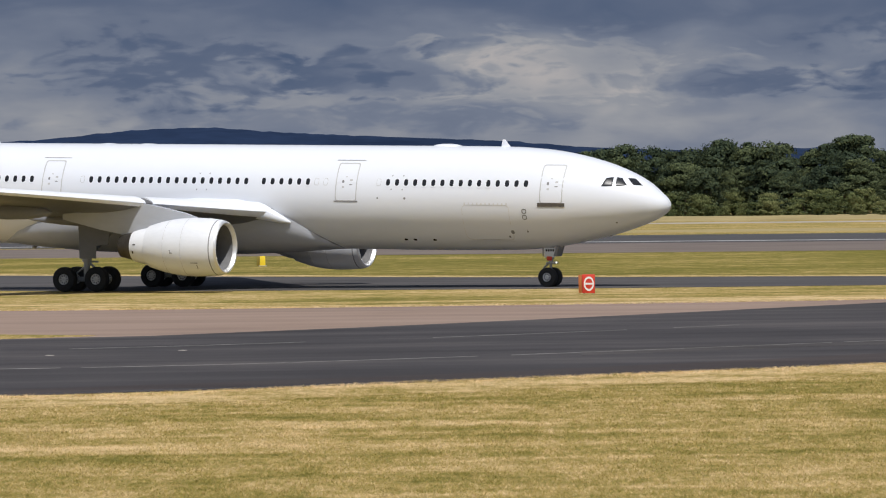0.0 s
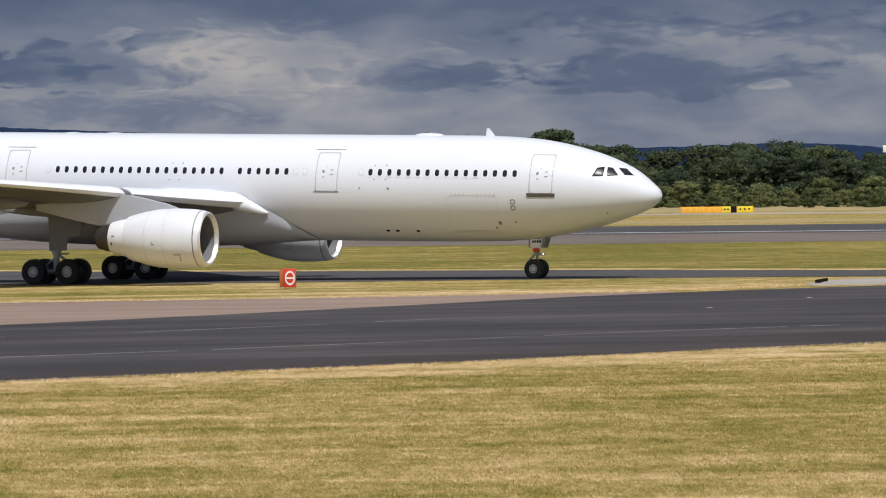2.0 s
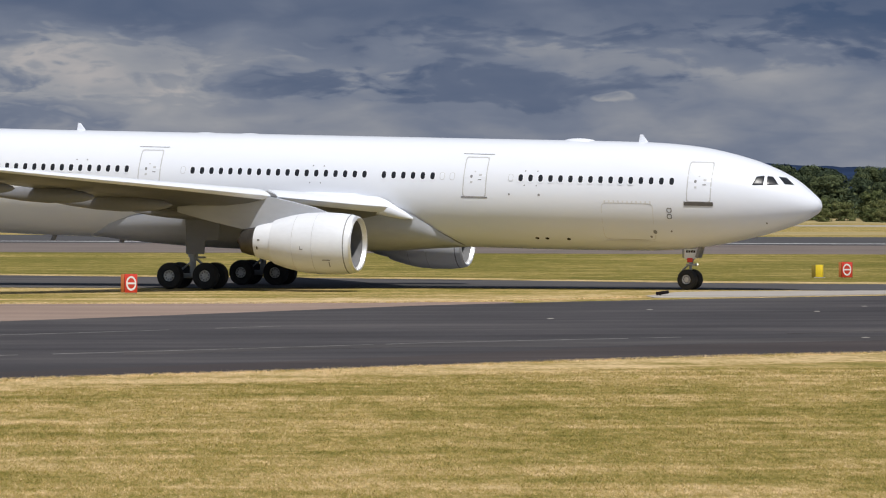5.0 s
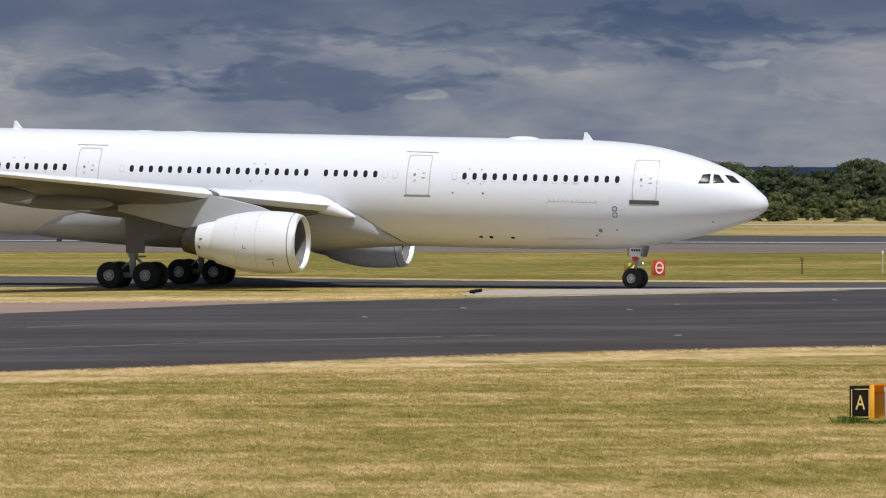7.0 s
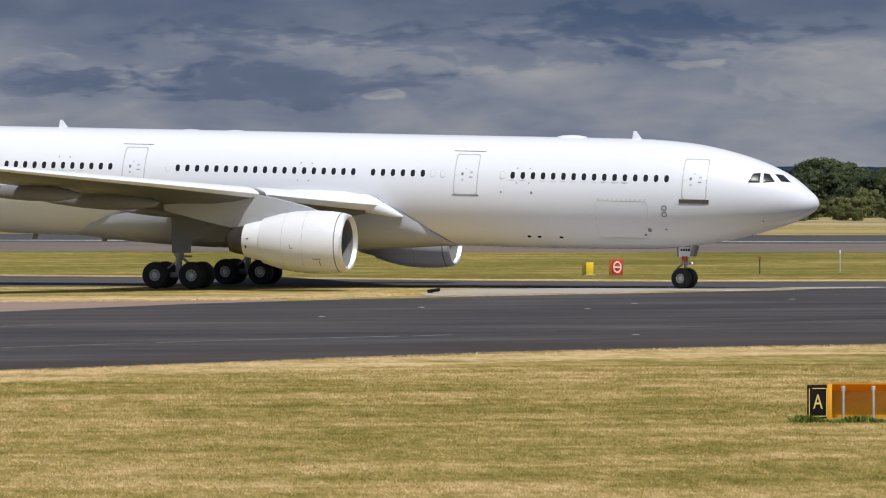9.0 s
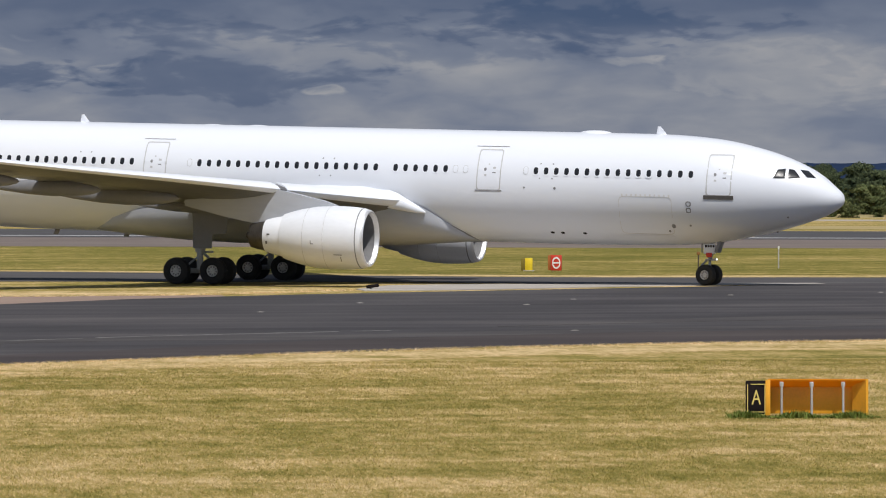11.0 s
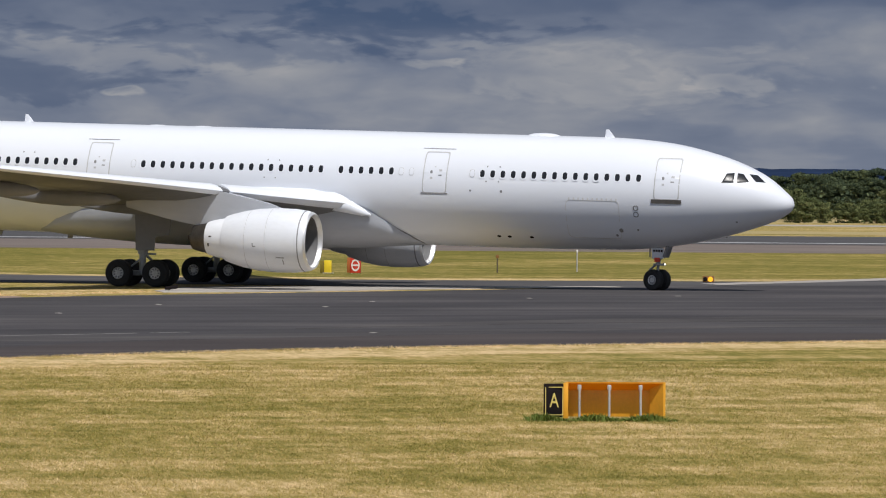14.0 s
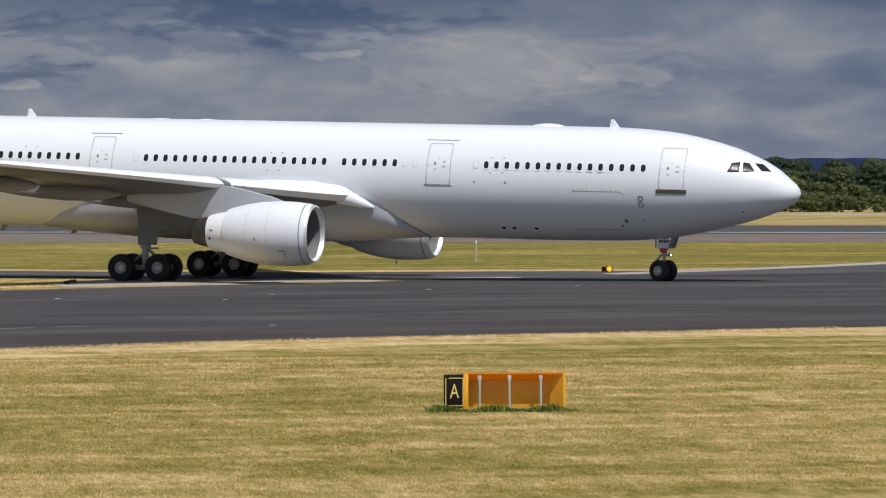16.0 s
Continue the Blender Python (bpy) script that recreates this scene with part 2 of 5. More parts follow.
FAN = material("fan_blade_titanium", (0.09, 0.09, 0.10), 0.45, 0.6, vary=0.1, scale=3)
STEEL = material("gear_steel_paint", (0.36, 0.37, 0.38), 0.45, 0.3, vary=0.12, scale=3)
RUBBER = material("tyre_rubber", (0.022, 0.022, 0.023), 0.85, vary=0.2, scale=4)
RIM = material("wheel_rim_metal", (0.62, 0.62, 0.61), 0.45, 0.2, vary=0.15, scale=8)
GLASS_DARK = material("dark_window_pane", (0.02, 0.022, 0.027), 0.30, vary=0.2, scale=3, spec=0.2)
SEAM = material("panel_seam_grey", (0.22, 0.22, 0.23), 0.6, vary=0.1, scale=3)
SEAM_FAINT = material("faint_panel_seam", (0.50, 0.50, 0.51), 0.5, vary=0.08, scale=3)
SILL = material("scuffed_sill_metal", (0.12, 0.11, 0.10), 0.5, 0.4, vary=0.2, scale=6)
BLACK = material("black_sign_face", (0.016, 0.012, 0.012), 0.85, vary=0.2, scale=5, spec=0.08)
YELLOW = material("sign_yellow_paint", (0.86, 0.40, 0.030), 0.45, vary=0.06, scale=2)
YELLOW_PALE = material("sign_yellow_legend", (0.72, 0.56, 0.16), 0.5, vary=0.05, scale=3)
YELLOW_FAR = material("far_sign_yellow", (0.85, 0.62, 0.03), 0.5, vary=0.05, scale=1)
RED = material("sign_red_paint", (0.62, 0.045, 0.022), 0.45, vary=0.08, scale=2)
RED_SIDE = material("sign_box_side", (0.40, 0.12, 0.03), 0.5, vary=0.1, scale=2)
FAINT = material("hairline_panel_gap", (0.66, 0.66, 0.66), 0.45, vary=0.05, scale=3)
DUCT = material("inlet_duct_grey", (0.17, 0.17, 0.175), 0.5, vary=0.08, scale=3)
WHITE = material("sign_white_paint", (0.8, 0.78, 0.75), 0.5, vary=0.04, scale=3)
POST = material("galvanised_post", (0.55, 0.54, 0.53), 0.4, 0.4, vary=0.1, scale=4)
BARK = material("bark", (0.09, 0.07, 0.05), 0.9, vary=0.25, scale=2, bump=0.5, bump_scale=8)
LEAVES = leaf_material("tree_leaves", (0.020, 0.034, 0.022), (0.040, 0.058, 0.030), (0.095, 0.115, 0.050))
SHRUB_LEAVES = leaf_material("shrub_leaves", (0.036, 0.050, 0.020), (0.080, 0.100, 0.034), (0.17, 0.175, 0.07))
WEED = leaf_material("weed_leaves", (0.06, 0.09, 0.015), (0.11, 0.15, 0.025), (0.19, 0.22, 0.05))
# the blue of distance haze is put into the hill's base colour
HILL_HAZED = material("far_wooded_hill_hazed", (0.020, 0.034, 0.072), 0.95, vary=0.2, scale=0.004, spec=0.0)
AMBER = glow("amber_lamp_glow", (1.0, 0.50, 0.04), 1.3)
LAMP_WHITE = glow("taxi_lamp_glow", (1.0, 0.97, 0.85), 1.6)
AMBER_BOX = material("amber_box_paint", (0.24, 0.11, 0.03), 0.5, vary=0.1, scale=4)
OLIVE = material("dull_olive_paint", (0.20, 0.15, 0.02), 0.55, vary=0.12, scale=4)


def sheet_material(name, colour):
    """Thin plastic sheet that lets some light through."""
    m = bpy.data.materials.new(name)
    m.use_nodes = True
    n = Nodes(m.node_tree)
    where = n.add("ShaderNodeTexCoord").outputs["Object"]
    col = n.mix(n.noise(where, 3.0), colour, tuple(c * 0.82 for c in colour))
    b = n.add("ShaderNodeBsdfPrincipled", {"Base Color": col, "Roughness": 0.4})
    thin = n.add("ShaderNodeBsdfTranslucent", {"Color": col})
    both = n.add("ShaderNodeMixShader", {0: 0.5, 1: b.outputs[0], 2: thin.outputs[0]})
    n.add("ShaderNodeOutputMaterial", {0: both.outputs[0]})
    return m


YELLOW_SHEET = sheet_material("sign_yellow_sheet", (0.90, 0.42, 0.03))


# ---- mesh helpers ----
def part(name, bm, mat, parent=None, label="", smooth=True):
    me = bpy.data.meshes.new(name)
    bm.normal_update()
    bm.to_mesh(me)
    bm.free()
    for m in (mat if isinstance(mat, (list, tuple)) else [mat]):
        me.materials.append(m)
    if smooth:
        me.polygons.foreach_set("use_smooth", [True] * len(me.polygons))
        me.set_sharp_from_angle(angle=radians(38))
    ob = new(name, me)
    if parent:
        ob.parent = parent
    if label:
        ob["label"] = label
    return ob


def shared(name, me, parent, m=None):
    ob = new(name, me)
    ob.parent = parent
    if m is not None:
        ob.matrix_basis = m
    return ob


def thing(name, label, category, m=None, group=""):
    ob = new(name)
    ob.empty_display_size = 0.2
    if m is not None:
        ob.matrix_basis = m
    return tagged(ob, label, category, group)


def add_box(bm, centre, size, bevel=0.0, turn=None, mat=0):
    m = Matrix.Translation(centre) @ (turn or Matrix()) @ Matrix.Diagonal((*size, 1))
    r = bmesh.ops.create_cube(bm, size=1, matrix=m)
    faces = {f for v in r["verts"] for f in v.link_faces}
    for f in faces:
        f.material_index = mat
    if bevel:
        edges = {e for v in r["verts"] for e in v.link_edges}
        bmesh.ops.bevel(bm, geom=list(edges), offset=bevel, segments=2, affect="EDGES", profile=0.5)


def add_rod(bm, a, b, ra, rb=None, seg=14, mat=0):
    a, b = Vector(a), Vector(b)
    rb = ra if rb is None else rb
    d = b - a
    m = Matrix.Translation((a + b) / 2) @ d.to_track_quat("Z", "Y").to_matrix().to_4x4()
    r = bmesh.ops.create_cone(bm, cap_ends=True, segments=seg, radius1=ra, radius2=rb, depth=d.length, matrix=m)
    for f in {f for v in r["verts"] for f in v.link_faces}:
        f.material_index = mat


def loft(bm, rings, close=True, caps=(True, True), mat=0):
    """Skins rings of equal length."""
    rows = [[bm.verts.new(p) for p in ring] for ring in rings]
    k = len(rows[0])
    for r0, r1 in zip(rows, rows[1:]):
        for i in range(k if close else k - 1):
            j = (i + 1) % k
            f = bm.faces.new((r0[i], r0[j], r1[j], r1[i]))
            f.material_index = mat
    if close and caps[0]:
        bm.faces.new(rows[0][::-1]).material_index = mat
    if close and caps[1]:
        bm.faces.new(rows[-1]).material_index = mat
    return rows


def spin(bm, profile, axis_point, seg=40, mat=0, caps=(False, False)):
    """Turns (x, radius) pairs about a fore-and-aft axis."""
    cx, cy, cz = axis_point
    rings = [[(cx + x, cy + r * math.cos(a), cz + r * math.sin(a)) for a in (2 * math.pi * i / seg for i in range(seg))] for x, r in profile]
    return loft(bm, rings, mat=mat, caps=caps)


def interp(x, table):
    """Smooth value from (x, value) pairs."""
    if x <= table[0][0]:
        return table[0][1]
    for i in range(len(table) - 1):
        (x0, y0), (x1, y1) = table[i], table[i + 1]
        if x <= x1:
            m0 = (y1 - table[i - 1][1]) / (x1 - table[i - 1][0]) if i else (y1 - y0) / (x1 - x0)
            m1 = (table[i + 2][1] - y0) / (table[i + 2][0] - x0) if i + 2 < len(table) else (y1 - y0) / (x1 - x0)
            hx = x1 - x0
            s = (x - x0) / hx
            return (2 * s**3 - 3 * s**2 + 1) * y0 + (s**3 - 2 * s**2 + s) * hx * m0 + (3 * s**2 - 2 * s**3) * y1 + (s**3 - s**2) * hx * m1
    return table[-1][1]


# ---- ground, pavements ----
def ground_sheet():
    bm = bmesh.new()
    step = [-5600, -1500, -600, -300, -150] + list(range(-80, 301, 20)) + [420, 600, 1000, 2000, 5600]
    rows = [[bm.verts.new((x, y, 0.0)) for x in step] for y in step]
    for r0, r1 in zip(rows, rows[1:]):
        for i in range(len(step) - 1):
            bm.faces.new((r0[i], r0[i + 1], r1[i + 1], r1[i]))
    return tagged(part("ground", bm, GRASS, smooth=False), "mown straw-green airfield grass reaching the horizon", "grass", kind="structure")


def pavement(name, near, far, z, mat, label, category="taxiway"):
    """A slab between two edges, each given from left to right, z its top."""
    bm = bmesh.new()
    count = 60

    def along(edge, s):
        x0, x1 = edge[0][0], edge[-1][0]
        x = x0 + (x1 - x0) * s
        return (x, interp(x, edge))

    rings = []
    for i in range(count + 1):
        a, b = along(near, i / count), along(far, i / count)
        rings.append([(*a, z), (*b, z), (*b, z - 0.2), (*a, z - 0.2)])
    loft(bm, rings)
    return tagged(part(name, bm, mat, smooth=False), label, category, kind="structure")


NEAR_EDGE = [(-188.32, 194.94), (-73.36, 114.92), (-12.34, 96.93), (-1.73, 102.42), (9.21, 109.23), (17.54, 115.32), (26.13, 119.35), (35.1, 121.69), (45.77, 125.19), (83.5, 142.41), (217.29, 224.94)]
DARK_FAR = [(-184.76, 198.6), (-69.51, 133.32), (-14.56, 141.03), (-2.55, 152.06), (9.5, 166.62), (17.42, 176.4), (27.86, 184.46), (50.61, 198.26), (64.25, 206.3), (107.62, 229.7), (245.38, 328.01)]
BROWN_FAR = [(-154.72, 266.14), (-64.53, 198.26), (-22.62, 180.85), (-3.06, 179.39), (10.21, 181.47), (16.9, 180.97), (20.53, 181.31)]
TAXI_NEAR = [(-181.77, 382.33), (-28.79, 227.99), (-3.57, 215.68), (19.35, 212.13), (29.88, 209.77), (50.61, 198.26), (64.67, 194.72), (104.26, 199.98)]
TAXI_FAR = [(-175.67, 453.94), (-62.47, 311.37), (-4.08, 252.39), (21.5, 236.61), (35.11, 224.61), (47.54, 218.66), (55.89, 217.94), (67.48, 216.22), (128.65, 236.97)]

ground_sheet()
pavement("verge_near", [(x, y - 6.0) for x, y in NEAR_EDGE], [(x, y + 0.5) for x, y in NEAR_EDGE], 0.012, GRASS_DRY, "dry straw-coloured verge along the taxiway edge", "grass")
pavement("verge_middle", [(-64.67, 194.72), (-22.62, 179.63), (-3.06, 178.56), (16.9, 180.56), (29.42, 191.01)], [(-64.28, 205.41), (-22.59, 192.26), (-3.06, 189.81), (16.89, 191.26), (29.41, 195.03)], 0.014, GRASS_DRY, "dry grass tip between the two taxiways", "grass")
pavement("verge_far", [(x, y - 0.5) for x, y in TAXI_FAR], [(x, y + 6.4) for x, y in TAXI_FAR], 0.012, GRASS_DRY, "dry verge along the far taxiway edge", "grass")
pavement("taxiway_near", NEAR_EDGE, DARK_FAR, 0.030, ASPHALT, "dark asphalt taxiway with worn streaks, curving past the grass")
pavement("shoulder", [(x, y - 2.2) for x, y in DARK_FAR if x < 20] + [(20.53, 178.45)], BROWN_FAR, 0.022, SHOULDER, "reddish-brown paved shoulder beside the dark taxiway", "shoulder")
pavement("taxiway_far", TAXI_NEAR, TAXI_FAR, 0.026, ASPHALT_OLD, "grey asphalt taxiway under the airliner")
pavement("apron_concrete", [(28.26, 189.27), (34.21, 190.97), (42.84, 196.67), (53.95, 201.37)], [(28.25, 192.09), (31.5, 200.42), (42.78, 202.88), (53.91, 203.05)], 0.038, CONCRETE, "pale concrete wedge where two taxiways join", "concrete")
pavement("brown_margin", [(x, y + 0.8) for x, y in NEAR_EDGE if -13 < x < 60], [(-12.33, 100.18), (-1.73, 106.38), (9.21, 115.42), (17.52, 123.58), (26.04, 128.3), (34.89, 130.96), (45.53, 130.01)], 0.033, MARGIN, "brownish oil-stained margin of the taxiway", "asphalt")
pavement("branch_taxiway", [(60.8, 203.82), (76.27, 208.94), (127.29, 245.37)], [(60.7, 207.46), (75.66, 221.91), (123.51, 276.73)], 0.036, ASPHALT_OLD, "grey branch taxiway leading away from the junction")
pavement("branch_edge", [(60.72, 206.73), (75.69, 221.21), (123.57, 276.11)], [(60.64, 210.03), (75.53, 225.06), (123.21, 279.86)], 0.040, CONCRETE, "pale concrete edge of the branch taxiway", "concrete")
pavement("worn_tongue", [(24.9, 135.57), (33.6, 140.4), (47.33, 145.1), (64.57, 152.09)], [(24.9, 136.16), (33.56, 143.84), (47.15, 150.45), (64.2, 156.93)], 0.037, WORN, "paler worn tongue on the dark taxiway", "asphalt")
pavement("grass_wedge", [(-69.09, 136.18), (-31.47, 134.37), (-20.63, 139.08), (-14.77, 142.53)], [(-66.06, 167.32), (-31.3, 148.85), (-20.6, 146.75), (-14.76, 143.15)], 0.034, GRASS, "wedge of dry grass between taxiway and shoulder", "grass")
pavement("worn_band", [(2.04, 118.07), (10.23, 123.52), (16.46, 124.16), (24.96, 127.88), (38.23, 135.26), (67.65, 148.13)], [(2.04, 121.82), (10.23, 126.41), (16.46, 127.61), (24.93, 131.62), (38.18, 137.48), (67.49, 149.67)], 0.034, WORN, "worn paler band along the dark taxiway", "asphalt")


pavement("infield", [(x, y + 5.5) for x, y in TAXI_FAR], [(-160, 420.7), (-60, 390.2), (0, 371.9), (60, 353.6), (110, 338.4), (200, 310.9)], 0.008, GRASS_GREEN, "greener mown grass between the taxiway and the runway", "grass")


# runway and far strips follow one line
RW = Vector((math.cos(radians(-24)), math.sin(radians(-24))))
RN = Vector((-RW.y, RW.x))


def strip(name, base, depth, z, mat, label, category, lo=-1200, hi=1200, turn=0.0):
    """A straight band that starts at base, a point of its near edge."""
    along = Matrix.Rotation(radians(turn), 2) @ RW
    across = Vector((-along.y, along.x))
    bm = bmesh.new()
    rings = []
    for i in range(31):
        s = lo + (hi - lo) * i / 30
        a = Vector(base) + along * s
        b = a + across * depth
        rings.append([(a.x, a.y, z), (b.x, b.y, z), (b.x, b.y, z - 0.2), (a.x, a.y, z - 0.2)])
    loft(bm, rings)
    return tagged(part(name, bm, mat, smooth=False), label, category, kind="structure")


strip("runway_shoulder_near", (53.9, 355.0), 84.2, 0.022, RUNWAY_EDGE, "brownish runway shoulder beyond the grass", "shoulder", turn=7.0)
strip("runway", (62.1, 433.3), 107.2, 0.030, RUNWAY, "long dark asphalt runway across the airfield", "runway", turn=-0.1)
strip("runway_stripe", (64.5, 448.6), 5.3, 0.036, STRIPE, "pale painted edge stripe along the runway", "marking", turn=-0.0)
strip("straw_verge", (86.0, 587.5), 53.0, 0.014, STRAW, "dry straw-coloured verge beyond the runway", "grass", turn=-3.3)
strip("far_track", (113.0, 815.5), 42.6, 0.020, CONCRETE, "pale concrete perimeter track below the hedge", "track", turn=-13.0)


def far_bank():
    """A low dry bank under the hedge."""
    bm = bmesh.new()
    rings = []
    for i in range(80):
        s = -700 + 19 * i
        p = Vector((127.7, 936.4)) + (Matrix.Rotation(radians(-8), 2) @ RW) * s
        k = 1 + 0.35 * noise.noise((s * 0.02, 0, 3))
        q = Matrix.Rotation(radians(-8), 2) @ RN
        rings.append([(p.x + q.x * d, p.y + q.y * d, zz * k) for d, zz in ((0, -0.05), (16, 0.5), (40, 0.9), (80, 1.0), (120, -0.1))])
    loft(bm, rings, close=False)
    return tagged(part("far_bank", bm, STRAW), "low dry grass bank at the foot of the hedge", "bank", kind="structure")


far_bank()


def dashes(name, pts, width, z, label, gap=0.6, run=9.0):
    """A worn painted line along points, in long strokes."""
    bm = bmesh.new()
    x = pts[0][0]
    random.seed(4)
    while x < pts[-1][0]:
        end = min(x + run * random.uniform(0.5, 1.3), pts[-1][0])
        ring = []
        for i in range(7):
            u = x + (end - x) * i / 6
            v = interp(u, pts)
            ring.append([(u, v, z), (u, v + width, z), (u, v + width, z - 0.01), (u, v, z - 0.01)])
        loft(bm, ring)
        x = end + gap * random.uniform(0.3, 2.0)
    return tagged(part(name, bm, LINE_PAINT, smooth=False), label, "marking", kind="structure")


dashes("line_near", [(-31.88, 111.8), (-10.24, 114.05), (-3.06, 117.3), (5.1, 122.52), (12.29, 127.81), (20.65, 132.24)], 0.10, 0.040, "worn pale painted line on the dark taxiway")
dashes("line_far", [(-31.61, 124.86), (-12.29, 130.07), (-4.08, 134.89), (2.04, 139.74), (8.17, 145.64)], 0.08, 0.040, "faded painted line on the dark taxiway", gap=2.5, run=6)


def stud(x, y):
    """A pale inset light in the pavement."""
    s = thing("inset_light", "pale round inset light set in the dark taxiway", "light", pose(x, y, 0.03), "inset lights in the taxiway")
    bm = bmesh.new()
    add_rod(bm, (0, 0, -0.01), (0, 0, 0.012), 0.15, 0.13, 12)
    part("collar", bm, CONCRETE, s)
    bm = bmesh.new()
    add_rod(bm, (0, 0, 0.012), (0, 0, 0.02), 0.08, 0.06, 10)
    part("lens", bm, CONCRETE, s)
    return s


for sx, sy in ((-14.17, 123.7), (-10.33, 126.64), (19.01, 154.23), (24.75, 166.93), (26.67, 131.42), (31.17, 163.54), (34.79, 171.7), (43.31, 177.99), (51.51, 182.25)):
    stud(sx, sy)

# ---- far hills and trees ----
# bearings and heights of the far things are told in steps of half a degree
STEP = 0.489


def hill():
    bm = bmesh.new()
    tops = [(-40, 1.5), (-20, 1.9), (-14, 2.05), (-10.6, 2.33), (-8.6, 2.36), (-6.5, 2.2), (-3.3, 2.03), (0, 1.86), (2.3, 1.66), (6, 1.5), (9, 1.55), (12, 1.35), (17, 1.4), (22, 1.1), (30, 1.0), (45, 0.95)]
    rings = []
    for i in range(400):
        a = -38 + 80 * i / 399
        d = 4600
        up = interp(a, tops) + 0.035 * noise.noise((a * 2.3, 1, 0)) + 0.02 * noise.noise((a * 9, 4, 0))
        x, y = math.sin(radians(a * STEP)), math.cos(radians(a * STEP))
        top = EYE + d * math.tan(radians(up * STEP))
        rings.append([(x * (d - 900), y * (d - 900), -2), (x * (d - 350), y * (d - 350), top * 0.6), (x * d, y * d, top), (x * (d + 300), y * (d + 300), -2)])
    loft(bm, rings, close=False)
    return tagged(part("backdrop_hill", bm, HILL_HAZED), "distant wooded hills under the clouds, coloured blue for haze", "hill", kind="structure")


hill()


def leaf_mesh(name, mat, seed, height, width, lobes, leaves, size, low=0.12):
    """A crown: leaf sprays over many lobes, uneven, with gaps."""
    rng = np.random.default_rng(seed)
    verts, faces = [], []
    for k in range(lobes):
        t = rng.random()
        zc = height * (low + (0.98 - low) * t ** 0.85)
        spread = width * 0.5 * math.sqrt(max(0.06, 1 - ((zc / height - 0.48) / 0.58) ** 2))
        a = rng.random() * 6.283
        r = spread * math.sqrt(rng.random()) * 0.85
        c = np.array([r * math.cos(a), r * math.sin(a), zc])
        rad = width * rng.uniform(0.06, 0.20)
        d = rng.normal(size=(leaves, 3))
        d /= np.linalg.norm(d, axis=1)[:, None]
        d[:, 2] = np.abs(d[:, 2]) * 0.9 - 0.25
        pts = c + d * rad * rng.uniform(0.5, 1.25, (leaves, 1)) * np.array([1, 1, 0.8])
        for p, nrm in zip(pts, d):
            u = np.cross(nrm, rng.normal(size=3))
            u /= np.linalg.norm(u) + 1e-6
            v = np.cross(nrm, u)
            s = size * rng.uniform(0.6, 1.4)
            b = len(verts)
            lift = nrm * s * 0.35
            verts += [tuple(p + u * s), tuple(p + v * s * 0.7 + lift), tuple(p - u * s * 0.8), tuple(p - v * s * 0.8 + lift * 0.5)]
            faces += [(b, b + 1, b + 2), (b, b + 2, b + 3)]
    me = bpy.data.meshes.new(name)
    me.from_pydata(verts, [], faces)
    me.materials.append(mat)
    return me


def trunk_mesh(seed, height):
    bm = bmesh.new()
    rng = random.Random(seed)
    add_rod(bm, (0, 0, -0.3), (0.1, 0, height * 0.55), 0.32, 0.16, 9)
    for k in range(5):
        a = k * 1.3 + rng.random()
        z = height * rng.uniform(0.25, 0.5)
        add_rod(bm, (0.05, 0, z), (math.cos(a) * height * 0.2, math.sin(a) * height * 0.2, z + height * 0.25), 0.12, 0.04, 6)
    me = bpy.data.meshes.new("trunk")
    bm.to_mesh(me)
    bm.free()
    me.materials.append(BARK)
    return me


def make_tree(seed, height, width):
    t = thing("tree", "dark green broadleaf tree in the far belt", "tree", group="trees beyond the runway")
    shared("trunk", trunk_mesh(seed, height), t)
    shared("crown", leaf_mesh("crown", LEAVES, seed, height, width, 70, 150, 0.25), t)
    return t


def make_shrub(seed, height, width):
    t = thing("shrub", "bushy green shrub along the airfield edge", "shrub", group="shrubs along the hedge")
    bm = bmesh.new()
    for k in range(4):
        add_rod(bm, (0, 0, -0.2), (math.cos(k * 1.6) * width * 0.25, math.sin(k * 1.6) * width * 0.25, height * 0.6), 0.09, 0.03, 6)
    part("stem", bm, BARK, t)
    shared("foliage", leaf_mesh("foliage", SHRUB_LEAVES, seed, height, width, 40, 120, 0.19, 0.02), t)
    return t


def belt_point(turn, off=0.0):
    """A place on the hedge line by its bearing."""
    a = radians(turn * STEP)
    d = interp(turn, [(-30, 1520), (-10, 1280), (2, 1120), (12, 1010), (20, 950), (30, 904), (45, 860)]) + off * 2
    return d * math.sin(a), d * math.cos(a), d


